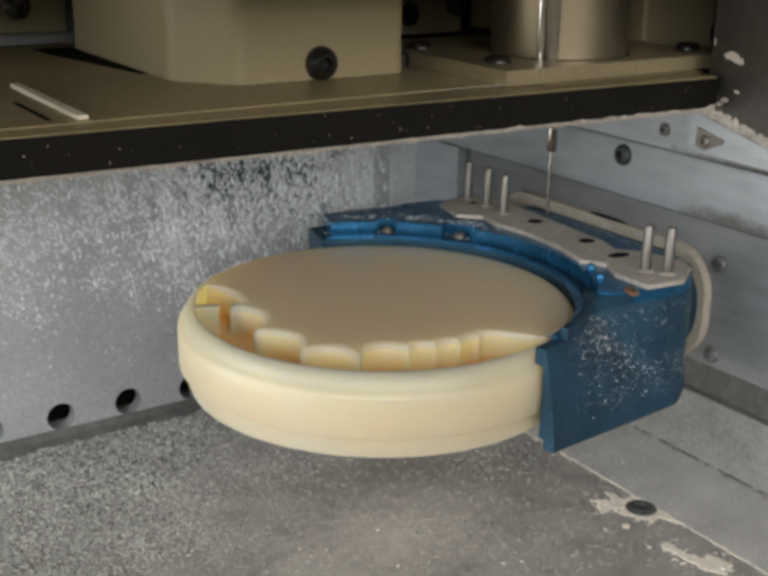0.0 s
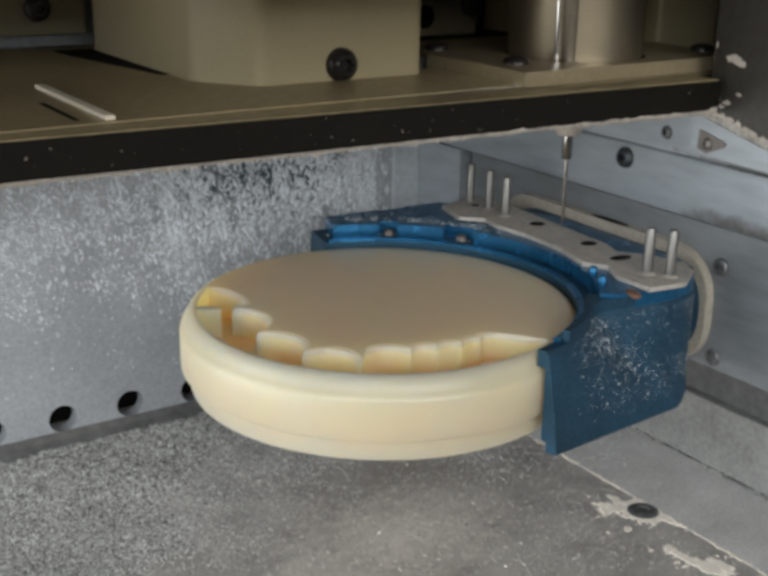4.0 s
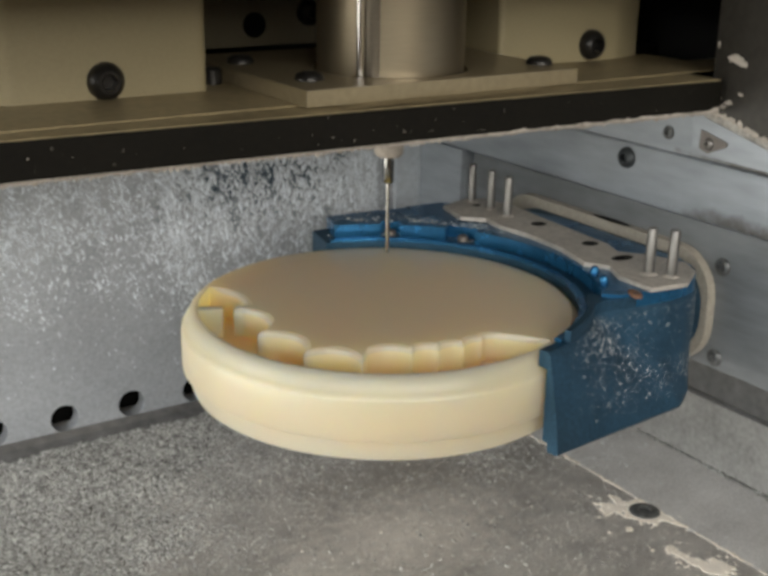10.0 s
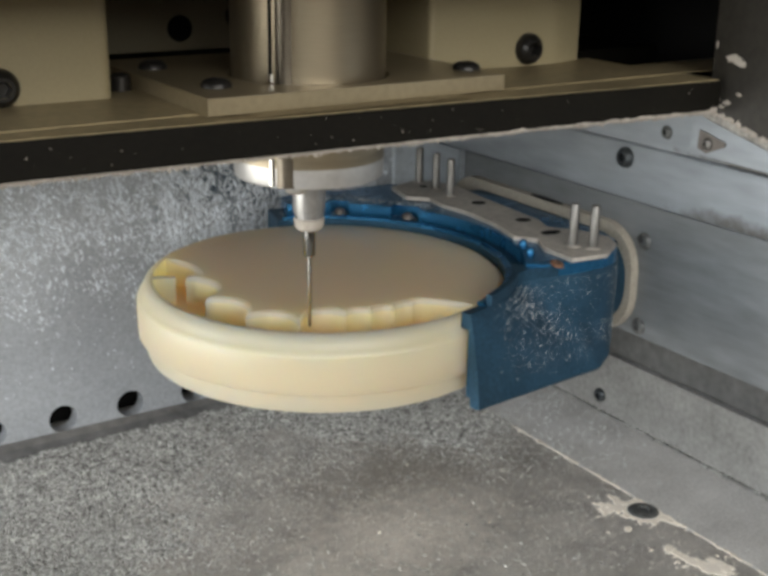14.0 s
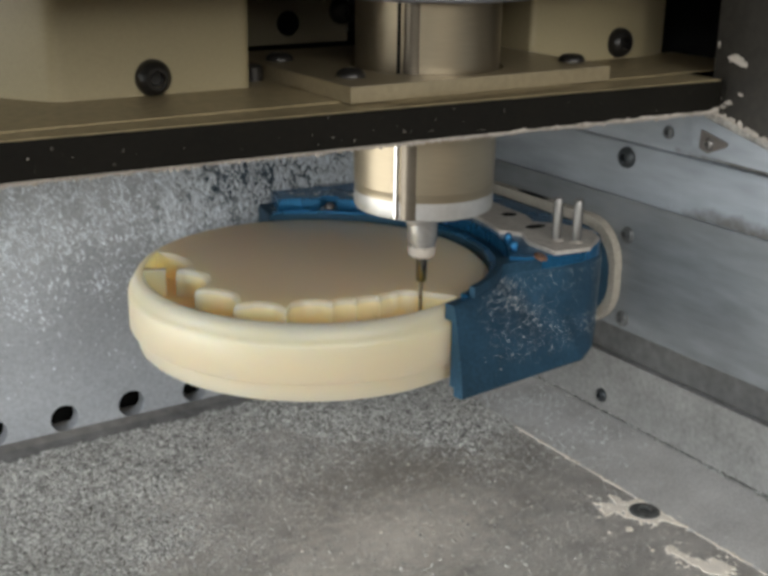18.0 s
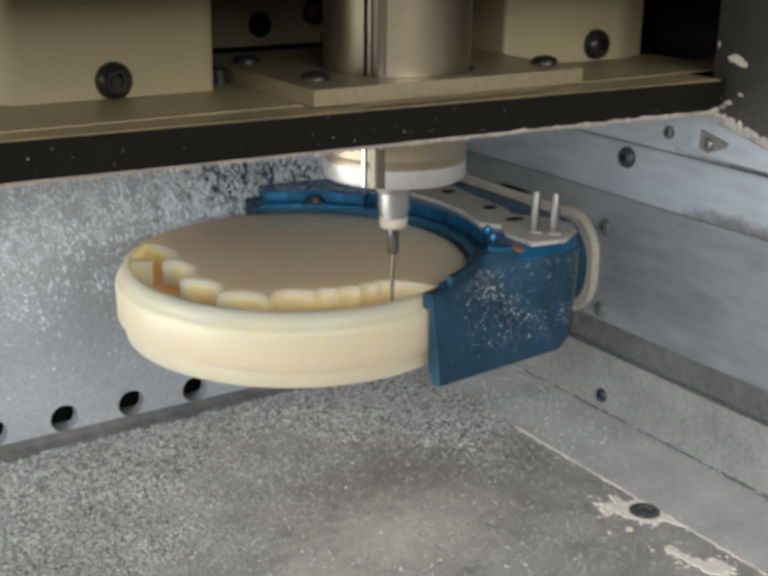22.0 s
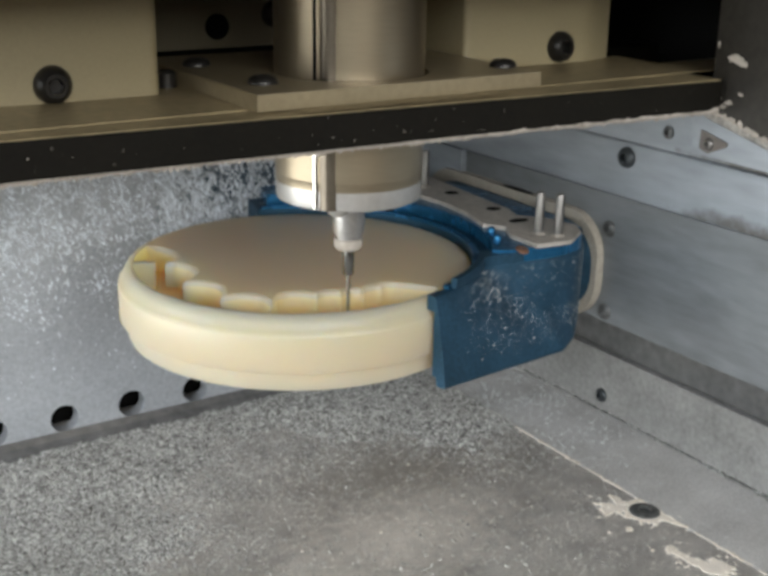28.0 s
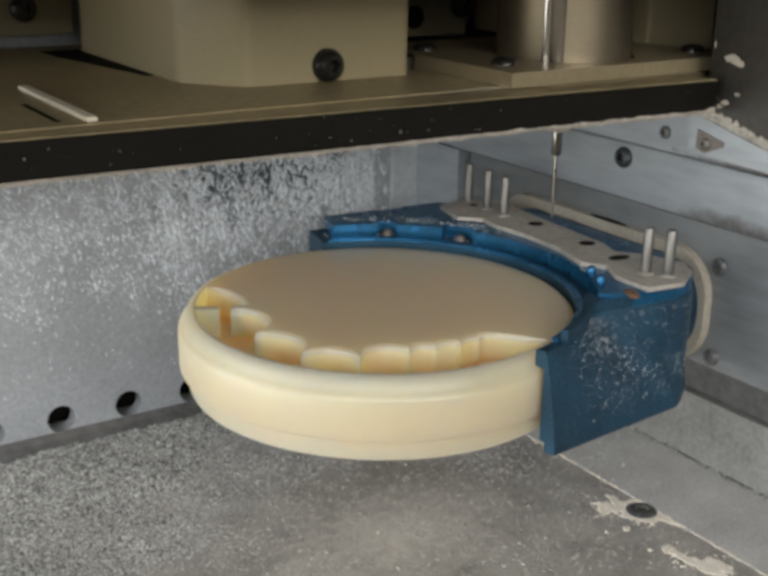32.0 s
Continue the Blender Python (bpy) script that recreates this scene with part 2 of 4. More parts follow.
def socket_screw(bm_r, head_h, m, seg=28, hexr=None):
    """A button-head screw with a hexagon socket, its face along the matrix's z."""
    h = hexr or bm_r * 0.42
    bm = lathe([(bm_r, 0), (bm_r, head_h * 0.3), (bm_r * 0.86, head_h * 0.75), (bm_r * 0.6, head_h), (h * 1.05, head_h)], m, seg)
    inner = [bm.verts.new(m @ Vector((h * math.cos(a), h * math.sin(a), head_h))) for a in [math.pi / 3 * i for i in range(6)]]
    deep = [bm.verts.new(m @ Vector((h * math.cos(a), h * math.sin(a), head_h * 0.25))) for a in [math.pi / 3 * i for i in range(6)]]
    for i in range(6):
        bm.faces.new((inner[i], inner[(i + 1) % 6], deep[(i + 1) % 6], deep[i]))
    bm.faces.new(deep)
    ring = [bm.verts.new(m @ Vector((h * 1.05 * math.cos(2 * math.pi * i / 6), h * 1.05 * math.sin(2 * math.pi * i / 6), head_h))) for i in range(6)]
    for i in range(6):
        bm.faces.new((ring[i], ring[(i + 1) % 6], inner[(i + 1) % 6], inner[i]))
    return bm


# ---- setting ----


def structure(name, bm, material, label, smooth=False):
    return tagged(part(name, bm, material, None, label, smooth), kind="structure")


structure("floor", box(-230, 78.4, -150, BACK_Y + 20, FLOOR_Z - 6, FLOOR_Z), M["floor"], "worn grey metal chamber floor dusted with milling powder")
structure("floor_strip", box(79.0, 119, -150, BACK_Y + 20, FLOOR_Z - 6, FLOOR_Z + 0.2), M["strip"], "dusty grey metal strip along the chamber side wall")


def holed_wall():
    """The back wall: a row of round ports low down, above it plain sheet."""
    bm = bmesh.new()
    y = BACK_Y
    pitch, r, zc, z0, z1 = 22.15, 4.45, -62.5, FLOOR_Z - 3, -53.0
    x0 = -49.7 - pitch * 3.5
    n = 8
    for k in range(n):
        cx = x0 + pitch * (k + 0.5)
        sq, ci, dp = [], [], []
        for i in range(32):
            a = 2 * math.pi * i / 32
            ux, uz = math.cos(a), math.sin(a)
            s = 1 / max(abs(ux), abs(uz))
            sx, sz = ux * s * pitch / 2, uz * s
            sq.append(bm.verts.new((cx + sx, y, zc + (sz * (z1 - zc) if sz > 0 else sz * (zc - z0)))))
            ci.append(bm.verts.new((cx + r * ux, y, zc + r * uz)))
            dp.append(bm.verts.new((cx + r * ux, y + 5, zc + r * uz)))
        for i in range(32):
            j = (i + 1) % 32
            bm.faces.new((sq[i], sq[j], ci[j], ci[i]))
            bm.faces.new((ci[i], ci[j], dp[j], dp[i]))
    xe = x0 + pitch * n
    add_box(bm, x0, 119, y, y + 5, z1, 220)
    add_box(bm, xe, 119, y, y + 5, z0, z1)
    add_box(bm, x0, xe, y + 5, y + 5.5, z0, z1 - 22)
    return bm


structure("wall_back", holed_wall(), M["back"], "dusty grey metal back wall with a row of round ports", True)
structure("wall_back_cavity", box(-127, 119, BACK_Y + 14, BACK_Y + 18, FLOOR_Z - 6, 60), M["void"], "near-black sheet behind the ports, painted as cavity shade")
structure("corner_post", box(73.0, 86.5, BACK_Y - 1.5, BACK_Y, FLOOR_Z, 60), M["post"], "pale folded metal strip in the chamber corner")

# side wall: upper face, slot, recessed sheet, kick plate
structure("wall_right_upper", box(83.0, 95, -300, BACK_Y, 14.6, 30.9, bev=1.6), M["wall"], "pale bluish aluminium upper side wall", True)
structure("wall_right_top", box(84.2, 95, -300, BACK_Y, 30.9, 46), M["wall"], "pale aluminium sheet above the side wall's edge")
structure("wall_right_end", box(83.0, 95, 80, BACK_Y, -24.5, 14.6), M["wall"], "pale aluminium side wall closing the end of the slot")
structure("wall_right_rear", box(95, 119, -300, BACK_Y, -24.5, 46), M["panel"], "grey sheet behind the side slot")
# Recess: its dark metal carries the shade under the overhanging wall.
structure("wall_right_recess", box(114, 119, -300, BACK_Y, FLOOR_Z, -24.5), M["cove"], "recessed sheet under the side wall, shade put into its dark colour")
structure("wall_right_kick", box(110.8, 114, -300, BACK_Y, FLOOR_Z + 1.1, -48.2, bev=0.3), M["kick"], "grey metal kick plate along the chamber floor")

structure("kick_gap", box(111.6, 114, -300, BACK_Y, FLOOR_Z + 0.2, FLOOR_Z + 1.1), M["void"], "dark gap under the kick plate")


def side_profile(pts, x0, x1):
    """A body of one outline in y and z, drawn out along x."""
    bm = bmesh.new()
    a = [bm.verts.new((x0, y, z)) for y, z in pts]
    b = [bm.verts.new((x1, y, z)) for y, z in pts]
    bm.faces.new(a)
    bm.faces.new(list(reversed(b)))
    for i in range(len(pts)):
        j = (i + 1) % len(pts)
        bm.faces.new((a[i], a[j], b[j], b[i]))
    return bm


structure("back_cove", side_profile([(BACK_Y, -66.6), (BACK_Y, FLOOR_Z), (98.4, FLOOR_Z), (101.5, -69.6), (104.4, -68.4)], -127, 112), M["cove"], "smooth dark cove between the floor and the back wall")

# bridge: front rail, rear rail
structure("bridge_rail", prism([(-420, -9.6), (-420, 0), (76.5, -21.5), (76.5, -32.4)], 45.8, 53.0, 0.3), M["black"], "black metal bridge rail with dusty lower edge")
structure("rail_cap", prism([(-420, -8.9), (-420, 0), (76.5, -20.5), (76.5, -31.7)], 53.02, 53.24), M["cover"], "bronze-toned cap on the bridge rail")
structure("bridge_rail_rear", box(-150, 119, 30, BACK_Y, 46, 52.6), M["black"], "black rear bridge rail under the sliding cover")
structure("side_post", side_profile([(-27.5, 200), (-27.5, 45), (-90, 29.6), (-90, 200)], 78.5, 140), M["dark_wall"], "dark grey painted side post with chipped paint")
structure("post_lip", lathe([(0, 0), (1.25, 0), (1.35, 3), (1.2, 20), (1.4, 42), (1.25, 64), (0, 64)], facing(79.3, -26.2, 44.2, (0, -62.5, -15.4)), 20), M["worn"], "worn pale rounded lip along the lower edge of the post", True)
structure("post_foot", side_profile([(-22, 45), (-22, 33.2), (-60, 32.4), (-60, 37.0), (-27.5, 45)], 79.6, 84), M["wall"], "pale bracket under the side post")
structure("post_notch", side_profile([(-24.8, 39.6), (-24.6, 34.8), (-27.5, 33.9), (-33.2, 36.4), (-33.4, 37.6)], 79.2, 79.59), M["foot"], "dark worn notch in the bracket")

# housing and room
# Near-black sheets here and beside the bridge stand in for unlit depth.
structure("housing_back", box(-127, 140, 130, 140, -80, 220), M["void"], "machine housing behind the bridge, shade painted near-black")
# Unseen panel, added to keep the left window's light off the bridge.
def left_panel():
    bm = bmesh.new()
    add_box(bm, -186, -178, -150, -45, 68, 210)
    add_box(bm, -186, -178, -45, 140, 84, 210)
    return bm


structure("left_shade_panel", left_panel(), M["dark_wall"], "unseen dark panel added to shade the bridge from the left")
# Out of view: a hood added to block the front fill above the rail.
structure("front_shade_hood", side_profile([(-75, 88), (-40, 79), (-40, 200), (-75, 200)], -420, 140), M["dark_wall"], "unseen dark hood added to shade the bridge from the front")
structure("housing_right", box(119, 122, -26, 140, 46, 200), M["void"], "housing beside the bridge, shade painted near-black")
structure("housing_roof", box(-420, 140, -75, 140, 200, 210), M["dark_wall"], "dark roof of the machine housing")


def room():
    x0, x1, y0, y1, z0, z1, w = -1500, 1500, -2200, 1500, -950, 1500, 40
    structure("room_floor", box(x0, x1, y0, y1, z0 - w, z0), M["room_floor"], "plain room floor")
    structure("room_ceiling", box(x0, x1, y0, y1, z1, z1 + w), M["room"], "plain room ceiling")
    structure("room_wall_1", box(x1, x1 + w, y0, y1, z0, z1), M["room"], "plain room wall")
    # Unseen wall, with an opening added for the front fill.
    bm = bmesh.new()
    add_box(bm, x0, -1470, y0 - w, y0, z0, z1)
    add_box(bm, 470, x1, y0 - w, y0, z0, z1)
    add_box(bm, -1470, 470, y0 - w, y0, z0, 340)
    add_box(bm, -1470, 470, y0 - w, y0, 1260, z1)
    structure("room_wall_2", bm, M["room"], "plain unseen room wall with an opening for a lamp")
    structure("room_wall_3", box(x0, x1, y1, y1 + w, z0, z1), M["room"], "plain room wall")
    bm = bmesh.new()
    wy0, wy1, wz0, wz1 = -1790, 960, 140, 1340
    add_box(bm, x0 - w, x0, y0, wy0, z0, z1)
    add_box(bm, x0 - w, x0, wy1, y1, wz0, z1)
    # The lower gap is added for the low fill.
    add_box(bm, x0 - w, x0, 1320, y1, z0, wz0)
    add_box(bm, x0 - w, x0, wy0, -350, z0, wz0)
    add_box(bm, x0 - w, x0, 1310, 1320, z0, wz0)
    add_box(bm, x0 - w, x0, -350, 1310, z0, -600)
    add_box(bm, x0 - w, x0, wy0, wy1, wz1, z1)
    structure("room_wall_4", bm, M["room"], "plain unseen room wall with an opening for a lamp")


room()
structure("machine_bed", box(-230, 140, -150, 140, -950, FLOOR_Z - 6.2), M["dark_wall"], "dark machine bed under the chamber floor")

# ---- spindle carriage ----


def rounded(pts, r):
    """An outline with its corners rounded."""
    out = []
    for i, p in enumerate(pts):
        p, a, b = Vector(p), Vector(pts[i - 1]), Vector(pts[(i + 1) % len(pts)])
        u, v = (a - p).normalized(), (b - p).normalized()
        for k in range(6):
            t = k / 5
            out.append(tuple(p + u * r * (1 - t) ** 2 + v * r * t ** 2))
    return out


def make_carriage():
    root = thing("spindle_carriage", "beige and bronze spindle carriage sliding along the black bridge rail", "carriage")
    # local x = 0 on the spindle axis
    sheet = bmesh.new()
    hole = [(SPINDLE_DX + 18.4 * math.cos(2 * math.pi * i / 48), SPINDLE_Y + 18.4 * math.sin(2 * math.pi * i / 48)) for i in range(48)]
    outer = []
    for x, y in hole:
        dx, dy = x - SPINDLE_DX, y - SPINDLE_Y
        s = 1 / max(abs(dx) / 26, abs(dy) / 26)
        outer.append((SPINDLE_DX + dx * s, SPINDLE_Y + dy * s))
    a = [sheet.verts.new((x, y, 53.5)) for x, y in hole]
    b = [sheet.verts.new((x, y, 53.5)) for x, y in outer]
    for i in range(48):
        sheet.faces.new((a[i], a[(i + 1) % 48], b[(i + 1) % 48], b[i]))
    part("cover_sheet", sheet, M["cover"], root, "bronze-toned sliding cover sheet")
    for piece in ((-165, -27.8, -17, 100), (24.2, 92, -20, 12), (92, 150, -20, -4), (24.2, 36.0, 12, 60), (-27.8, 24.2, 26.3, 60)):
        part("cover_sheet", box(*piece, 53.26, 53.5), M["cover"], root, "bronze-toned sliding cover sheet")
    bm = bmesh.new()
    x0, x1, y0, y1, z0, z1 = -36, 36, -21.5, 40, 53.6, 57.0
    # plate with a round opening
    rim_xy = []
    for (ax, ay), (bx, by) in zip([(x0, y0), (x1, y0), (x1, y1), (x0, y1)], [(x1, y0), (x1, y1), (x0, y1), (x0, y0)]):
        rim_xy += [(ax + (bx - ax) * k / 16, ay + (by - ay) * k / 16) for k in range(16)]
    loops = []
    for z in (z0, z1):
        rim = [bm.verts.new((x, y, z)) for x, y in rim_xy]
        ring = []
        for x, y in rim_xy:
            d = Vector((x - SPINDLE_DX, y - SPINDLE_Y)).normalized() * 18.0
            ring.append(bm.verts.new((SPINDLE_DX + d.x, SPINDLE_Y + d.y, z)))
        loops.append((ring, rim))
        for i in range(64):
            j = (i + 1) % 64
            bm.faces.new((ring[i], ring[j], rim[j], rim[i]))
    for a, b in zip(*loops):
        for i in range(64):
            j = (i + 1) % 64
            bm.faces.new((a[i], a[j], b[j], b[i]))
    base = part("base_plate", bm, M["base"], root, "pale anodised base plate round the spindle")
    for x, y in ((-28.1, -8.6), (-29.3, 22.1), (33.3, -10.9)):
        part("base_screw", socket_screw(3.2, 1.7, facing(x, y, 57.0, (0, 0, 1))), M["screw"], base, "black button-head screw", True)
    left = part("drive_box", prism(rounded([(-98, 22), (-87.5, 8.3), (-43.6, 8.0), (-43.6, 88), (-98, 88)], 2.5), 53.4, 150), M["box"], root, "beige painted drive box", True)
    part("box_screw", socket_screw(3.9, 3.0, facing(-66.9, 8.0, 57.2, (0, -1, 0))), M["screw"], left, "black button-head screw", True)
    right = part("bearing_box", prism(rounded([(36.4, 8), (77, 8), (88.4, 11.6), (88.4, 88), (36.4, 88)], 1.6), 53.4, 150), M["box"], root, "beige painted bearing box", True)
    part("box_screw", socket_screw(4.0, 3.0, facing(67.1, 8.0, 57.8, (0, -1, 0))), M["screw"], right, "black button-head screw", True)
    part("stub", lathe([(0, 0), (2.2, 0), (2.2, 3.2), (1.6, 3.8), (0, 3.8)], Matrix.Translation((-38.8, 17, 53.4)), 20), M["screw"], root, "short black stud", True)
    back = part("rear_plate", box(-43.0, 14, 62, 68, 55.2, 150, bev=0.4), M["rear"], root, "beige rear plate between the boxes")
    side = part("side_plate", box(-190, -98.6, 90, 96, 57.6, 150, bev=0.4), M["rear"], root, "beige rear plate beside the drive box")
    part("rear_screw", socket_screw(3.6, 2.4, facing(-111.9, 90, 64.8, (0, -1, 0))), M["screw"], side, "black button-head screw", True)
    part("plate_hole", lathe([(0, -0.2), (3.4, -0.2), (3.4, 0.3), (0, 0.3)], facing(-5.4, 62, 60.9, (0, -1, 0))), M["void"], back, "dark round bore")
    part("rear_screw", socket_screw(3.6, 2.4, facing(11.4, 62, 63.6, (0, -1, 0))), M["screw"], back, "black button-head screw", True)
    part("label_strip", box(-131.9, -129.9, -15, 28.6, 53.52, 54.3), M["ivory"], root, "pale thin strip on the cover")
    # Flat near-black sheet: an opening, and painted shade along the drive box.
    part("opening_and_shade", prism([(-100.4, 34), (-98.4, 34), (-98.4, 89), (-109, 89), (-108, 76)], 53.5, 53.57), M["void"], root, "near-black patch for the cover's opening and the shade beside it")
    part("cover_slit", box(-137.2, -136, -13, 9, 53.5, 53.56), M["void"], root, "narrow dark slit in the cover")
    return root


def make_spindle():
    root = thing("spindle", "polished steel milling spindle with a fine tool", "spindle")
    # local z: as at the time when the tool reaches just into the blank
    ax = Matrix.Translation((0, SPINDLE_Y, 0))
    house = part("housing", lathe([(17.0, 35), (17.0, 160), (0, 160)], ax, 96), M["steel"], root, "turned steel spindle housing", True)
    nose = part("nose", lathe([(17.0, 35), (16.9, 34.8), (16.9, 33.0)], ax, 96), M["steel"], root, "turned steel spindle nose", True)
    band = part("nose_band", lathe([(16.9, 33.0), (16.9, 29.6), (16.7, 28.9), (16.0, 28.6), (4.6, 28.4), (4.6, 27)], ax, 96), M["satin"], root, "pale satin band round the end of the nose", True)
    part("top_flange", lathe([(17.2, 78.5), (24.5, 78.5), (25, 78.5 + 0.5), (25, 78.5 + 14), (17.2, 78.5 + 14)], ax, 64), M["bare"], root, "pale metal flange round the top of the spindle", True)
    # seam with a rod along the housing; mirror strip added as the nose's highlight
    for lo, hi, owner, deg, w, material, name, lift, label in (
            (53, 160, house, -147, 0.9, "void", "seam", 0.15, "dark narrow seam"), (29.2, 53, nose, -147, 1.5, "nose", "highlight_strip", 0.1, "polished strip added for the highlight along the nose"),
            (29.0, 160, house, -137, 4.6, "rod", "rod", 0.1, "dull steel rod along the housing")):
        m = ax @ Matrix.Rotation(radians(deg), 4, "Z") @ Matrix.Translation((17.0 - w * 0.5 + lift, 0, 0))
        part(name, lathe([(0, lo), (w * 0.6, lo), (w * 0.6, hi), (0, hi)], m, 20), M[material], owner, label, True)
    m = ax @ Matrix.Rotation(radians(-132), 4, "Z") @ Matrix.Translation((12.6, 0, 0))
    part("nozzle", lathe([(0, 26.9), (1.4, 26.9), (2.3, 27.5), (2.7, 28.4), (2.7, 30)], m, 20), M["satin"], band, "small pale nozzle", True)
    collet = part("collet", lathe([(4.3, 29.2), (4.3, 27.2), (3.8, 26.6), (3.75, 20.4), (3.3, 18.6), (3.3, 18.0), (3.05, 16.0), (2.6, 15.4), (0, 15.4)], ax, 40), M["collet"], root, "dusty pale collet nut", True)
    part("collar", lathe([(3.35, 18.3), (3.55, 18.0), (3.3, 16.0), (2.9, 15.6)], ax, 40), M["chip"], collet, "powdered collet rim", True)
    tool = part("shank", lathe([(0, 16), (1.35, 16), (1.35, 9.4), (1.15, 9.0), (0.5, 8.8), (0, 8.8)], ax, 24), M["gold"], root, "bright tool shank", True)
    part("cutter", lathe([(0, 9), (0.5, 8.8), (0.4, -8.0), (0.25, -8.6), (0, -8.6)], ax, 16), M["tool"], tool, "thin dark carbide cutter", True)
    return root


def make_blank():
    """The round blank: a turned edge with a raised middle band, a milled row of pockets near the rim."""
    bm = bmesh.new()
    n = 1080
    R, RF = 46.6, 49.25
    # pockets: start and end in degrees, wall radius in the middle, depth, how far the ends stand out
    pockets = [(135.5, 157, 33.0, 7.2, 7.5), (157, 184.5, 30.0, 7.2, 4.5), (184.5, 210, 31.4, 7.2, 4.5), (210, 230.5, 33.2, 7.2, 4.5), (230.5, 249, 29.4, 7.2, 2.6),
               (249, 260, 29.8, 7.2, 1.1), (260, 271, 30.3, 7.2, 1.1), (271, 282, 31.0, 7.2, 1.1), (282, 293.5, 34.0, 6.5, 7.5)]
    rows = []
    for i in range(n):
        deg = 360 * i / n
        a = math.radians(deg)
        rs, ri, d = 44.8, 45.0, 0.0
        for s, e, w, dep, out in pockets:
            if s <= deg < e:
                u = (deg - s) / (e - s) * 2 - 1
                rs = w + (abs(u) ** 2.4) * out * 1.1
                if s == 282:
                    rs = w - 2.6 + (0.5 * (u + 1)) ** 3 * 13
                if s == 135.5:
                    rs = w + (1 - math.sqrt(1 - (0.5 * (1 - u)) ** 2)) * 11
                d = dep
                ri = 45.0
        if 154.5 <= deg < 157.5:
            rs, ri, d = 36.6, 39.2, 7.2
        k = (math.cos(a), math.sin(a))
        edge = min(1.3, 0.4 * (ri - rs)) if d else 0.0
        prof = [(R - 0.4, -19.5), (R + 0.3, -19.2), (R + 0.6, -18.4), (R + 0.6, -14.6), (R + 0.9, -14.3), (RF - 0.4, -14.1), (RF, -13.5), (RF, -5.0), (RF - 0.2, -4.2), (RF - 0.8, -3.5), (R + 1.5, -2.9), (R + 1.15, -2.1), (R + 0.7, -1.1),
                (R - 0.1, -0.35), (R - 0.9, 0.0), (ri, 0.0), (ri, -d), (rs, -d), (rs, -edge), (rs - edge * 0.3, -edge * 0.35), (rs - edge, 0.0)]
        rows.append([bm.verts.new((k[0] * r, k[1] * r, z)) for r, z in prof])
    top = bm.verts.new((0, 0, 0))
    low = bm.verts.new((0, 0, -19.5))
    for i in range(n):
        a, b = rows[i], rows[(i + 1) % n]
        for k in range(len(a) - 1):
            bm.faces.new((a[k], b[k], b[k + 1], a[k + 1]))
        bm.faces.new((a[-1], b[-1], top))
        bm.faces.new((b[0], a[0], low))
    bmesh.ops.remove_doubles(bm, verts=bm.verts, dist=0.0005)
    ob = part("milling_blank", bm, M["blank"], None, "", True)
    # Pocket walls: second resin, its amber glow put into the colour.
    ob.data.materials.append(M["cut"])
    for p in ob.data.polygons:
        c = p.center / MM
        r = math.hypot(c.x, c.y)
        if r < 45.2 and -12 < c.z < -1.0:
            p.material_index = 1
    for p in ob.data.polygons:
        if abs(p.normal.z) > 0.995:
            p.use_smooth = False
    return tagged(ob, "cream round milling blank with pockets cut along its rim", "milling blank")


def ring_piece(inner, outer, a0, a1, z0, z1, seg=60, outer_fn=None):
    """A piece of a ring between two angles, its outside given by a radius or a function of the angle."""
    bm = bmesh.new()
    rows = []
    for i in range(seg + 1):
        a = math.radians(a0 + (a1 - a0) * i / seg)
        ro = outer_fn(a) if outer_fn else outer
        c, s = math.cos(a), math.sin(a)
        rows.append([bm.verts.new((c * r, s * r, z)) for r, z in ((inner, z0), (ro, z0), (ro, z1), (inner, z1))])
    for a, b in zip(rows, rows[1:]):
        for k in range(4):
            bm.faces.new((a[k], b[k], b[(k + 1) % 4], a[(k + 1) % 4]))
    bm.faces.new(rows[0])
    bm.faces.new(list(reversed(rows[-1])))
    return bm


def outline(poly):
    """The distance from the middle to a closed outline, by angle."""
    def far(a):
        d = Vector((math.cos(a), math.sin(a)))
        best = 50.5
        for p, q in zip(poly, poly[1:]):
            e = Vector(q) - Vector(p)
            det = d.x * -e.y + d.y * e.x
            if abs(det) < 1e-9:
                continue
            t = (p[0] * -e.y + p[1] * e.x) / det
            u = (d.x * p[1] - d.y * p[0]) / det
            if t > 0 and -1e-6 <= u <= 1 + 1e-6:
                best = max(best, t)
        return best
    return far


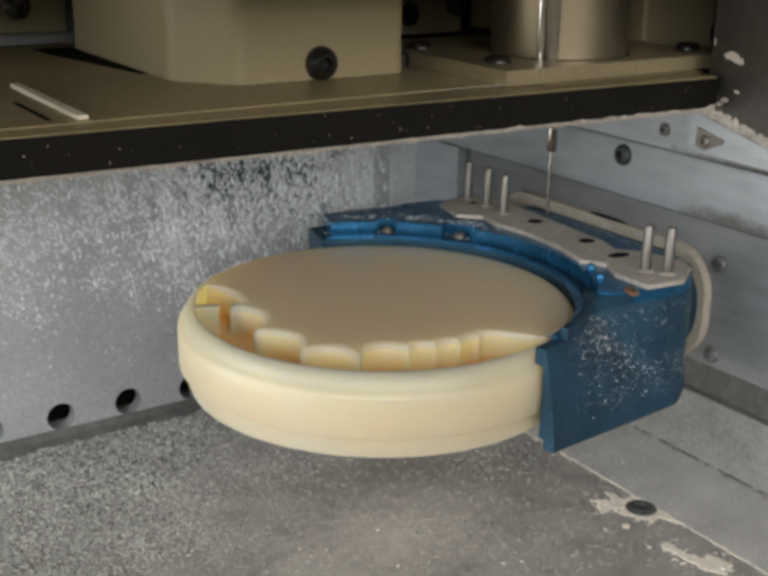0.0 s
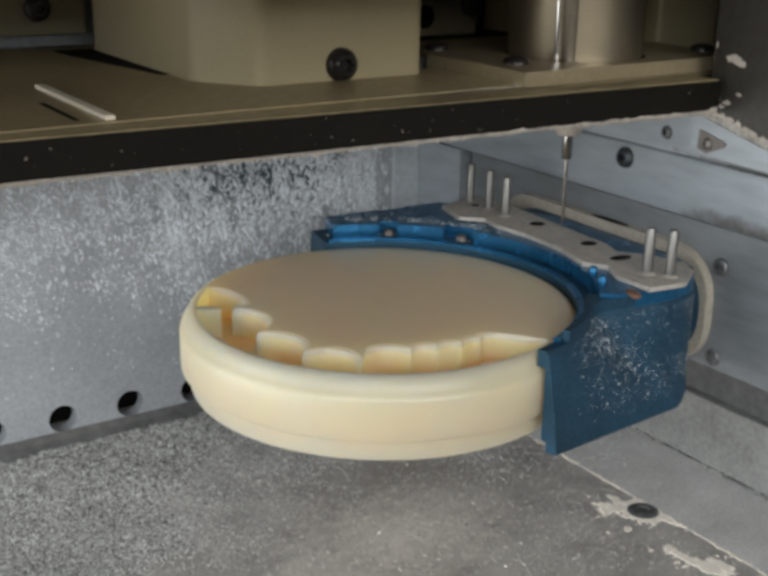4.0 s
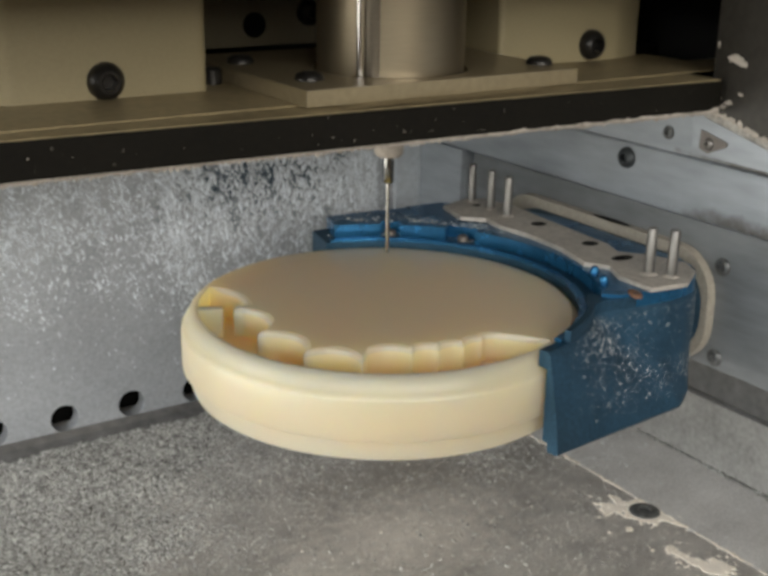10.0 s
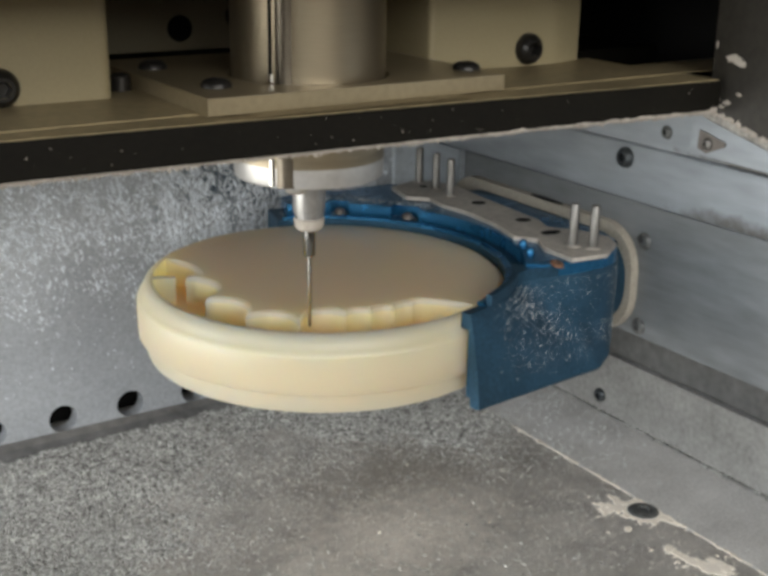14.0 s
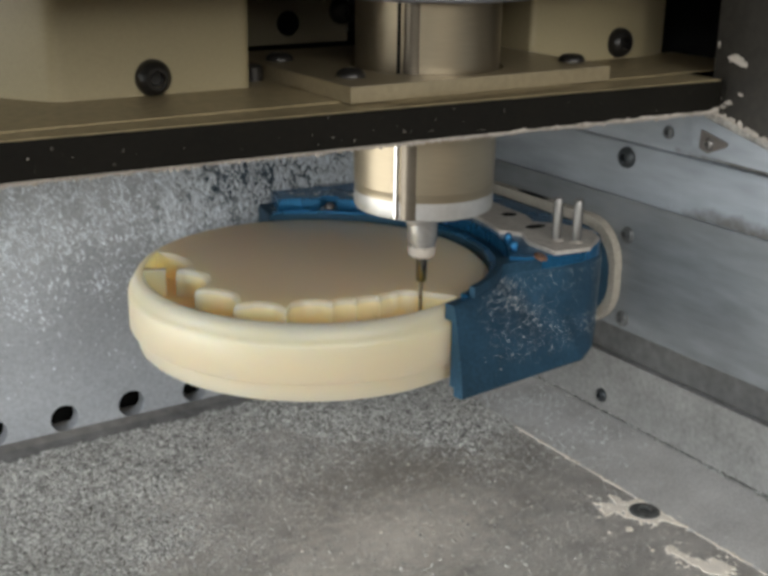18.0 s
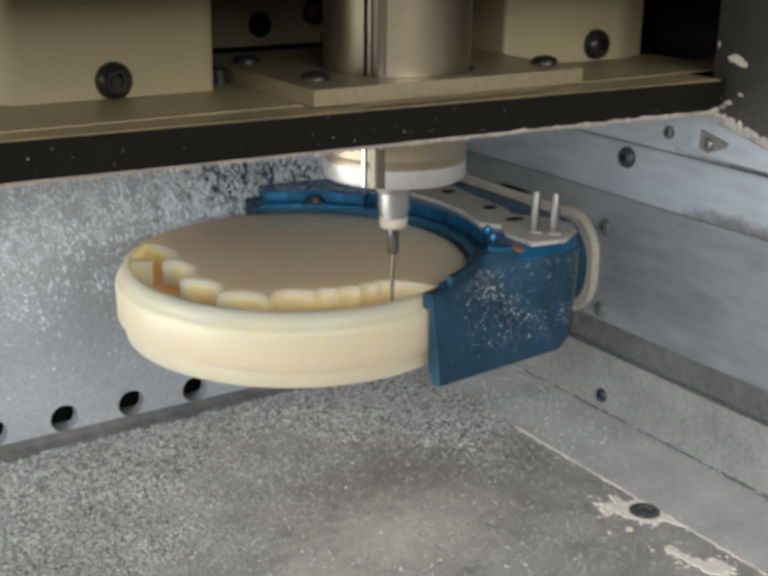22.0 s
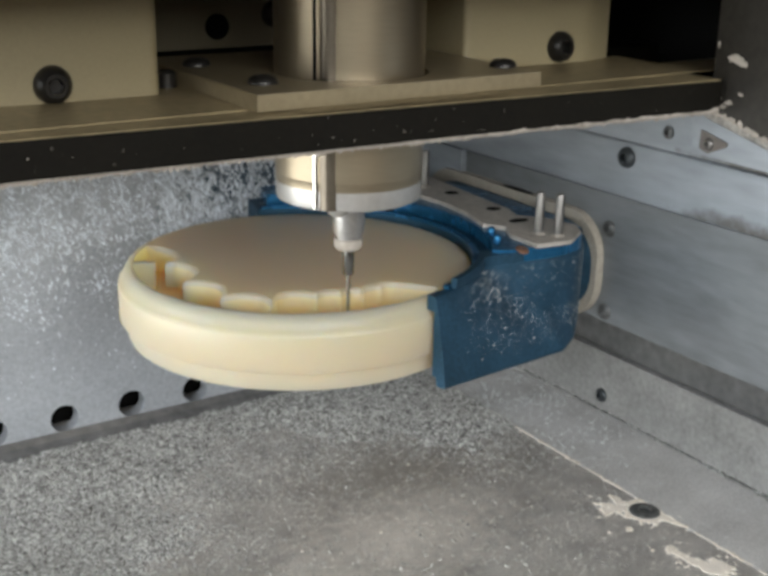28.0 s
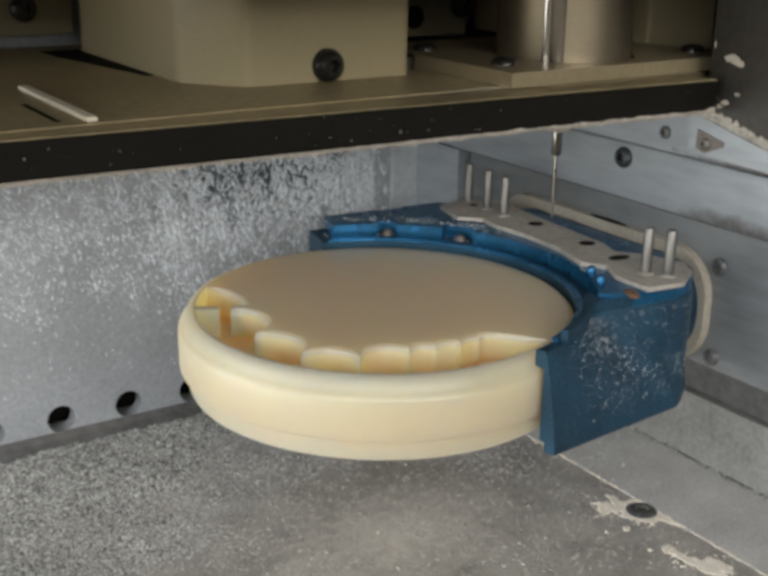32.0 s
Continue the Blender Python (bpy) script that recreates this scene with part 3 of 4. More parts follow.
def make_holder():
    root = thing("blank_holder", "blue anodised holder clamping the blank, specked with dust", "holder")
    global HOLDER_LOW, HOLDER_HIGH
    low = outline([(11, -53.5), (54.5, -49.2), (63, -43.6), (76, -31), (79, -22), (79, 24), (73, 40), (58, 57), (20, 60), (10, 60)])

    def high(a):
        """The edge of the top: close to the blank along the sloping front flank."""
        deg = math.degrees(a)
        full = low(a)
        k = min(1.0, max(0.0, (deg + 48) / 22))
        k = k * k * (3 - 2 * k)
        return 50.9 * (1 - k) + full * k if deg < 0 else full

    HOLDER_LOW, HOLDER_HIGH = low, high

    def body(a0, a1, z1, inner):
        bm = bmesh.new()
        rows = []
        seg = 130
        for i in range(seg + 1):
            a = math.radians(a0 + (a1 - a0) * i / seg)
            ro, rh = low(a), max(high(a), inner + 0.8)
            c, q = math.cos(a), math.sin(a)
            rows.append([bm.verts.new((c * r, q * r, z)) for r, z in ((50.2, -19.6), (51.5, -19.6), (51.7, -22), (max(ro - 0.3, 51.9), -22), (ro, -21.4), (ro * 0.72 + rh * 0.28, -13), (rh + 0.15, z1 - 0.9), (rh - 0.5, z1), (inner, z1), (inner, -2.4), (50.2, -2.6))])
        for a, b in zip(rows, rows[1:]):
            for k in range(11):
                bm.faces.new((a[k], b[k], b[(k + 1) % 11], a[(k + 1) % 11]))
        bm.faces.new(rows[0])
        bm.faces.new(list(reversed(rows[-1])))
        return bm

    part("holder_body", body(-78, 76.8, 1.4, 47.9), M["blue"], root, "", True)
    # upper clamping tier in pieces, with gaps that hold the clamp screws
    for a0, a1, r0 in ((58, 72.6, 52.6), (37.5, 52, 52.6), (-40, 27.5, 52.6)):
        part("clamp_segment", ring_piece(r0, 0, a0, a1, 1.4, 5.0, 40, lambda a: max(high(a) - 0.4, 53.6)), M["lit_blue"], root)
    part("clamp_back", ring_piece(56.8, 0, 26, 60, 1.4, 4.7, 40, lambda a: max(low(a) - 0.4, 59)), M["lit_blue"], root)
    part("clamp_front", ring_piece(49.4, 0, -69, -38, 1.4, 4.2, 40, lambda a: max(high(a) - 0.2, 51.0)), M["blue"], root)
    part("retaining_ring", ring_piece(47.4, 49.2, -70, 75.5, 1.4, 2.1, 90), M["lit_blue"], root, "brighter blue retaining ring round the blank")
    for deg in (55, 32.3, -22, -30):
        x, y = 54.4 * math.cos(radians(deg)), 54.4 * math.sin(radians(deg))
        part("clamp_screw", socket_screw(1.7 if deg > 0 else 1.2, 1.6, facing(x, y, 1.4 if deg > 0 else 5.0, (0, 0, 1)), 20), M["foot"] if deg > 0 else M["lit_blue"], root, "small clamp screw", True)
    plate = [(53.3, 49.1), (50.3, 36.5), (55.8, 31.2), (54.4, 23.7), (55.8, 11.9), (55.0, -2.6), (51.3, -15.3), (55.1, -20.9), (51.2, -27.9), (51.1, -39.2), (62.0, -40.8), (71.1, -34.9), (74.0, -29.0),
             (71.3, -19.5), (65.5, -13), (68.5, -5.9), (69.2, 6.2), (70.8, 25.0), (72.2, 38.4), (70, 50), (64.6, 53.1)]
    top = part("top_plate", prism(plate, 5.02, 6.2, 0.12), M["plate"], root, "dusty metal top plate")
    for x, y, rx, ry in ((65.2, 18.8, 2.2, 2.0), (64.4, -3.5, 2.3, 2.0), (62.6, -17.6, 3.2, 1.8), (62.5, 44.5, 1.2, 1.2)):
        m = Matrix.Translation((x, y, 6.2)) @ Matrix.Diagonal((rx, ry, 1, 1))
        part("plate_hole", lathe([(0, 0.012), (0.92, 0.012), (1.0, 0.02), (1.06, 0.012)], m, 24), M["void"], top, "dark hole in the plate")
    for x, y in ((64.4, 49.6), (64.0, 39.7), (63.0, 30.6), (59.0, -30.6), (62.4, -34.9)):
        pin = part("locating_pin", lathe([(1.3, 6.0), (1.3, 17.4), (0.95, 18.0), (0, 18.0)], Matrix.Translation((x, y, 0)), 24), M["pin"], root, "bright steel locating pin", True)
        part("boss", lathe([(2.1, 6.1), (2.1, 6.4), (1.8, 6.6), (1.3, 6.6)], Matrix.Translation((x, y, 0)), 24), M["plate"], pin, "low boss round the pin", True)
    part("flank_screw", socket_screw(1.9, 0.6, facing(47.5, -37.6, 4.7, (0.1, -0.35, 1)), 20), M["rust"], root, "rusty set screw", True)
    # flange at the wall: rounded slab with a cream rim
    def slab(x0, x1, y0, y1, z0, z1, r):
        pts = []
        for cy, cz, a in ((y1 - r, z1 - r, 0), (y0 + r, z1 - r, 90), (y0 + r, z0 + r, 180), (y1 - r, z0 + r, 270)):
            pts += [(cy + r * math.cos(radians(a + 90 * k / 10)), cz + r * math.sin(radians(a + 90 * k / 10))) for k in range(11)]
        return side_profile(pts, x0, x1)
    part("seal", slab(82.0, 84.8, -30.8, 56, -25.6, 7.2, 13), M["ring"], root, "cream rounded seal behind the holder", True)
    part("flange", slab(76.8, 82.0, -28.6, 50, -23, 4.0, 12), M["blue"], root, "blue flange behind the holder")
    part("seal_gap", lathe([(0, 0.02), (0.96, 0.02), (1, 0)], Matrix.Translation((83.2, 8.0, 7.41)) @ Matrix.Diagonal((1.3, 7.5, 1, 1)), 28), M["void"], root, "dark gap between the seal and the wall")
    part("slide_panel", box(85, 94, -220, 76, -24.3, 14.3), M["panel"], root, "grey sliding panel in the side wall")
    for z, y in ((4.0, -31.9), (-21.3, -32.6)):
        part("panel_screw", socket_screw(2.4, 1.0, facing(85, y, z, (-1, 0, 0))), M["steel_screw"], root, "", True)
    return root


carriage, spindle, blank, holder = make_carriage(), make_spindle(), make_blank(), make_holder()

# ---- screws of the chamber ----


def wall_screw(x, y, z, way, r, h, label, material):
    ob = part("screw", socket_screw(r, h, facing(x, y, z, way)), material, None, label, True)
    return tagged(ob, label, "screw", "chamber screws")


wall_screw(83.0, 3.7, 26.6, (-1, 0, 0), 3.0, 1.6, "dark button-head screw in the pale side wall", M["wall_screw"])
wall_screw(84.2, -9.6, 35.8, (-1, 0, 0), 1.8, 1.0, "small grey screw in the pale side wall", M["steel_screw"])
wall_screw(79.2, -27.9, 36.4, (-1, 0, 0), 1.5, 1.0, "bright worn screw in the bracket under the post", M["pin"])
wall_screw(110.8, 33.6, -63.6, (-1, 0, 0), 2.4, 1.2, "dark screw in the kick plate", M["wall_screw"])
wall_screw(75.0, -22.6, FLOOR_Z, (0, 0, 1), 4.4, 1.0, "worn countersunk screw in the chamber floor", M["steel_screw"])


# ---- dust ----
RNG = np.random.default_rng(7)


def grains(name, at, normal, sizes, material, parent=None, flat=0.55, long=1.0, label="", along=None):
    """Many small angular grains in one mesh: places, the way they stand off, sizes in millimetres."""
    at = np.asarray(at, float)
    n = len(at)
    nz = np.asarray(normal, float)
    nz = np.broadcast_to(nz, (n, 3))
    ref = RNG.normal(size=(n, 3))
    if along is not None:
        ref = np.cross(np.asarray(along, float) + 0.38 * ref, nz)
    u = np.cross(nz, ref)
    u /= np.linalg.norm(u, axis=1)[:, None]
    v = np.cross(nz, u)
    sz = np.asarray(sizes)[:, None]
    lu, lv = sz * RNG.uniform(0.7, 1.3, (n, 1)) * long, sz * RNG.uniform(0.6, 1.2, (n, 1))
    hh = sz * flat * RNG.uniform(0.6, 1.4, (n, 1))
    c = at + nz * hh * 0.3
    tip = (u * RNG.uniform(-0.3, 0.3, (n, 1)) + v * RNG.uniform(-0.3, 0.3, (n, 1))) * sz
    c = c - nz * hh * 0.3
    verts = np.stack([c + u * lu, c + v * lv, c - u * lu, c - v * lv, c + nz * hh * 1.3 + tip], 1).reshape(-1, 3) * MM
    pat = np.array([(0, 1, 4), (1, 2, 4), (2, 3, 4), (3, 0, 4)])
    faces = (pat[None] + 5 * np.arange(n)[:, None, None]).reshape(-1, 3)
    me = bpy.data.meshes.new(name)
    me.from_pydata(verts.tolist(), [], faces.tolist())
    me.materials.append(material)
    ob = new(name, me)
    if parent:
        ob.parent = parent
    if label:
        ob["label"] = label
    return ob


def patchy(x, y, scale, seed):
    """Smooth noise between 0 and 1 at a row of places."""
    return np.array([0.5 + 0.5 * noise.noise(Vector((a * scale, b * scale, seed))) for a, b in zip(x, y)])


def floor_dust():
    n = 620000
    x, y = RNG.uniform(-96, 79, n), RNG.uniform(-40, 101.5, n)
    p = patchy(x, y, 0.045, 3.1) - 0.5 + 0.5 * (patchy(x, y, 0.15, 1.7) - 0.5)
    front = np.interp(x, [-40, -14, 5, 27, 44, 56, 78], [52, 74, 70, 63, 47, 35, 33])
    back_heap = np.clip((y - front + 26 * p) / 24, 0, 1)
    side_heap = np.clip((np.interp(y, [-60, 20, 50, 75], [-58, -42, -32, -26]) - x + 40 * p) / 48, 0, 1)
    edge = np.clip((101.5 - y + 6 * p) / 2.5, 0, 1)
    heap = np.maximum(back_heap, side_heap)
    thin = 0.012 + 0.14 * np.clip((np.minimum(0, 0.6 * (y - 60)) + 10 - x + 60 * p) / 60, 0, 1) * edge + 0.10 * np.clip((y - front + 30 + 30 * p) / 30, 0, 1) * edge
    keep = RNG.uniform(0, 1, n) < np.maximum(heap * edge, thin)
    x, y, dense = x[keep], y[keep], heap[keep]
    z = FLOOR_Z + RNG.uniform(0, 1, len(x)) ** 1.5 * 0.6 * dense
    size = RNG.gamma(5, 0.06, len(x)).clip(0.09, 0.75) * np.where(dense > 0.1, 1.0, 0.75) * np.where((back_heap > side_heap)[keep], 1.45, 1.0)
    ob = grains("floor_dust", np.stack([x, y, z], 1), (0, 0, 1), size, M["dust"], flat=0.5, long=1.4)
    tagged(ob, "pale granular milling dust heaped over the chamber floor", "dust", kind="stuff")

    n = 60000
    x, y = RNG.uniform(-60, 78, n), RNG.uniform(-75, 80, n)
    keep = RNG.uniform(0, 1, n) < np.clip(patchy(x, y, 0.1, 6.6) * 1.6 - 0.35, 0.05, 1) * np.clip(patchy(x, y, 0.35, 2.2) * 2 - 0.4, 0.1, 1)
    x, y = x[keep], y[keep]
    ob = grains("floor_film", np.stack([x, y, np.full(len(x), FLOOR_Z + 0.01)], 1), (0, 0, 1), RNG.gamma(4, 0.045, len(x)).clip(0.07, 0.4), M["film"], flat=0.3, long=1.5)
    tagged(ob, "thin film of fine pale dust on the chamber floor", "dust", kind="stuff")


def floor_specks():
    """A few larger bright chips scattered over the bare floor."""
    k = 70
    x, y = RNG.uniform(-62, 72, k), RNG.uniform(-30, 66, k)
    ob = grains("floor_chips", np.stack([x, y, np.full(k, FLOOR_Z + 0.02)], 1), (0, 0, 1), RNG.gamma(4, 0.06, k).clip(0.12, 0.5), M["crust"], flat=0.5, long=1.2)
    tagged(ob, "bright chips scattered over the chamber floor", "dust", kind="stuff")


def wall_dust():
    """Flecks blown on to the wall: they stand thickest high up and trail off downwards in slanting streaks."""
    n = 150000
    x, z = RNG.uniform(-80, 82, n), RNG.uniform(-52, 45, n)
    p = patchy(x, z, 0.06, 8.3)
    q = patchy(x + 0.35 * z, z * 0.35, 0.22, 4.4)
    bare = np.clip(1.3 - np.hypot((x - 26) / 38, (z - 10) / 18), 0, 1)
    high = np.clip((z + 30 + 26 * (p - 0.5)) / 34, 0.03, 1)
    keep = RNG.uniform(0, 1, n) < high * (0.15 + 0.85 * p) * np.clip(2.2 * q - 0.35, 0.3, 1) * np.where(x > 66, 0.08, 1.0) * (1 - 0.5 * bare)
    x, z = x[keep], z[keep]
    way = np.stack([np.clip((x - 40) * -0.006, -0.3, 0.6) * -1.0, np.zeros(len(x)), np.ones(len(x))], 1)
    ob = grains("wall_dust", np.stack([x, np.full(len(x), BACK_Y - 0.02), z], 1), (0, -1, 0), RNG.gamma(2.2, 0.15, len(x)).clip(0.12, 1.1) * np.interp(x, [-70, -30, 0, 40], [0.6, 0.7, 0.95, 1.0]), M["flake"], flat=0.3, long=1.8, along=way)
    tagged(ob, "white dust flecks clinging to the back wall", "dust", kind="stuff")


def holder_dust():
    along = RNG.triangular(18, 60, 77, 2600)
    from_deg = np.degrees(np.arctan2(np.interp(along, [11, 54.5, 63, 76], [-53.5, -49.2, -43.6, -31]), along))
    out, nor, size = [], [], []
    for k in range(2600):
        deg = from_deg[k]
        a = radians(deg)
        u = RNG.uniform(0.02, 1) ** 0.55
        lo, hi = HOLDER_LOW(a), HOLDER_HIGH(a)
        base = Vector((lo, -21.4)), Vector((lo * 0.72 + hi * 0.28, -13.0)), Vector((hi + 0.15, 0.5))
        q = base[0].lerp(base[1], u / 0.4) if u < 0.4 else base[1].lerp(base[2], (u - 0.4) / 0.6)
        out.append((q.x * math.cos(a), q.x * math.sin(a), q.y))
        nor.append((0.1, -0.95, 0.3))
        size.append(float(RNG.gamma(1.6, 0.045)))
    nor = np.array(nor)
    nor /= np.linalg.norm(nor, axis=1)[:, None]
    grains("dust_specks", out, nor, np.clip(size, 0.06, 0.34), M["speck"], holder, 0.5, 1.2, "pale dust specks on the holder")["kind"] = "stuff"


def holder_top_dust():
    """Crumbs that lie on the flat top of the holder, thickest behind the blank."""
    k = 420
    a = np.radians(RNG.uniform(20, 74, k))
    r = 53 + RNG.gamma(2, 2.2, k).clip(0, 12)
    p = np.array([HOLDER_LOW(v) for v in a])
    keep = r < p - 1.5
    a, r = a[keep], r[keep]
    z = np.where(r > 56, 5.02, 1.45)
    grains("dust_crumbs", np.stack([r * np.cos(a), r * np.sin(a), z], 1), (0, 0, 1), RNG.gamma(2, 0.1, len(r)).clip(0.08, 0.6), M["speck"], holder, 0.5, 1.2, "pale crumbs on top of the holder")["kind"] = "stuff"


def rail_dust():
    k = 60
    t = RNG.uniform(0, 1, k)
    x = -110 + 186 * t
    y = -9.6 + (x + 420) * (-22.8 / 496.5)
    ob = grains("rail_dust", np.stack([x, y, RNG.uniform(46.3, 52.6, k)], 1), (0.04, -1, 0), RNG.gamma(3, 0.032, k).clip(0.05, 0.25), M["chip"], flat=0.4)
    tagged(ob, "pale specks on the black bridge rail", "dust", kind="stuff")
    bm = bmesh.new()
    last = None
    for i in range(900):
        x = -115 + 191 * i / 899
        y = -9.6 + (x + 420) * (-22.8 / 496.5)
        d = 0.75 + 0.75 * noise.noise(Vector((x * 0.13, 2.0, 0))) + 0.5 * noise.noise(Vector((x * 0.7, 5.0, 0))) + 0.2 * noise.noise(Vector((x * 2.3, 8.0, 0)))
        d = max(0.15, d) * min(1.0, max(0.35, (x + 30) / 70))
        row = [bm.verts.new((x, y + a, z)) for a, z in ((-0.02, 46.0 + min(1.0, max(0.05, (x + 30) / 70)) * max(0, 0.1 + 1.0 * noise.noise(Vector((x * 0.22, 11.0, 0))) + 0.4 * noise.noise(Vector((x * 1.1, 4.0, 0))))), (-0.18, 45.7), (0.1 + 0.2 * noise.noise(Vector((x, 1, 1))), 45.75 - d * 0.6), (0.7, 45.75 - d), (1.6, 45.6 - d * 0.5), (2.2, 45.9))]
        if last:
            for a in range(5):
                bm.faces.new((last[a], row[a], row[a + 1], last[a + 1]))
        last = row
    tagged(part("rail_crust", bm, M["rail_crust"], None, "", True), "lumpy pale crust under the bridge rail", "dust", kind="stuff")
    k = 1700
    x = RNG.uniform(-110, 76, k)
    y = -9.6 + (x + 420) * (-22.8 / 496.5)
    p = patchy(x, x * 0, 0.12, 2.0)
    z = 45.75 - RNG.uniform(0, 1, k) * (0.15 + 0.5 * p)
    ob = grains("rail_fringe", np.stack([x, y + RNG.uniform(0.1, 1.6, k), z], 1), (0, -1, 0), RNG.gamma(4, 0.065, k).clip(0.12, 0.5), M["chip"], flat=0.6, long=1.5)
    tagged(ob, "crust of pale dust along the rail's lower edge", "dust", kind="stuff")


def strip_dust():
    k = 16000
    x, y = RNG.uniform(79.3, 110, k), RNG.uniform(-70, 98, k)
    p = patchy(x, y, 0.07, 5.0)
    keep = RNG.uniform(0, 1, k) < 0.008 + 0.62 * np.clip((y + 18 - 0.9 * (x - 79) + 50 * (p - 0.5)) / 75, 0, 1) * p
    x, y = x[keep], y[keep]
    ob = grains("strip_dust", np.stack([x, y, np.full(len(x), FLOOR_Z + 0.25)], 1), (0, 0, 1), RNG.gamma(4, 0.055, len(x)).clip(0.08, 0.55), M["speck"], flat=0.5)
    tagged(ob, "fine pale dust on the strip along the wall", "dust", kind="stuff")


def gap_dust():
    """Powder that has packed parts of the gap under the kick plate."""
    k = 5200
    y = RNG.uniform(-70, 100, k)
    p = patchy(y, y * 0, 0.16, 7.7) + 0.5 * (patchy(y, y * 0, 0.7, 3.3) - 0.5)
    keep = RNG.uniform(0, 1, k) < np.clip((p - 0.42) * 5, 0.05, 1)
    y = y[keep]
    ob = grains("gap_dust", np.stack([RNG.uniform(110.2, 111.4, len(y)), y, FLOOR_Z + RNG.uniform(0.2, 1.2, len(y))], 1), (-0.7, 0, 0.7), RNG.gamma(4, 0.07, len(y)).clip(0.1, 0.6), M["dust"], flat=0.6)
    tagged(ob, "pale powder packed along the gap under the kick plate", "dust", kind="stuff")


def crust(name, spots, z, label, grow=1.0):
    """Flat torn flakes of dried dust: for each spot its place, half axes and turn."""
    bm = bmesh.new()
    for k, (x, y, rx, ry, turn) in enumerate(spots):
        n = 72
        lo, hi = [], []
        for i in range(n):
            a = 2 * math.pi * i / n
            w = 1 + 0.5 * noise.noise(Vector((math.cos(a) * 1.6, math.sin(a) * 1.6, k * 3.7))) + 0.2 * noise.noise(Vector((math.cos(a) * 11, math.sin(a) * 11, k * 2.3))) + 0.36 * noise.noise(Vector((math.cos(a) * 5, math.sin(a) * 5, k * 1.3 + 9)))
            v = Matrix.Rotation(radians(turn), 2) @ Vector((rx * w * math.cos(a), ry * w * math.sin(a)))
            lo.append(bm.verts.new((x + v.x, y + v.y, z)))
            hi.append(bm.verts.new((x + v.x * 0.93, y + v.y * 0.93, z + 0.16)))
        for i in range(n):
            bm.faces.new((lo[i], lo[(i + 1) % n], hi[(i + 1) % n], hi[i]))
        mid = bm.verts.new((x, y, z + 0.2))
        for i in range(n):
            bm.faces.new((hi[i], hi[(i + 1) % n], mid))
    return tagged(part(name, bm, M["crust"]), label, "dust", kind="stuff")


floor_dust()
floor_specks()
wall_dust()
holder_dust()
holder_top_dust()
rail_dust()
strip_dust()
gap_dust()
crust("screw_crust", [(75.0, -23.0, 6.0, 5.8, 0), (76.6, -24.0, 6.6, 4.6, -50), (69.6, -16.6, 5.2, 2.7, -45), (72.8, -14.4, 3.6, 1.6, 75), (66.5, -17.2, 2.6, 1.1, 20), (78.6, -29.6, 4.6, 1.6, 80), (64.4, -27.4, 1.5, 0.9, 30),
                     (66.8, -40.6, 2.2, 1.3, 40), (67.2, -45.4, 4.0, 1.8, -80), (68.2, -52.0, 5.6, 2.4, -75), (72.2, -53.4, 4.4, 2.2, -85), (62.0, -38.5, 0.7, 0.5, 0)],
      FLOOR_Z + 0.02, "pale crusted dust round the floor screw")
crust("seam_crust", [(78.75 + 0.2 * math.sin(k * 2.1), 39 - k * 2.45, 0.42 + 0.28 * math.sin(k * 5.3) + 0.12 * math.sin(k * 1.7), 1.25 + 0.3 * math.sin(k * 3.1), 4 * math.sin(k)) for k in range(46) if k % 9 != 4],
      FLOOR_Z + 0.1, "white dust packed into the floor seam")


def crust_crumbs():
    k = 520
    pick = RNG.integers(0, 5, k)
    mid = np.array([(75.2, -22.8), (69, -16.5), (67.3, -46), (69.5, -53), (78.7, 10)])[pick]
    wide = np.array([(5, 5), (4, 3.5), (2.5, 5), (5, 5), (1.2, 28)])[pick]
    at = mid + RNG.normal(size=(k, 2)) * wide
    ob = grains("crust_crumbs", np.column_stack([at, np.full(k, FLOOR_Z + 0.05)]), (0, 0, 1), RNG.gamma(3, 0.07, k).clip(0.08, 0.5), M["crust"], flat=0.5, long=1.3)
    tagged(ob, "pale crumbs strewn round the crusted dust", "dust", kind="stuff")


crust_crumbs()


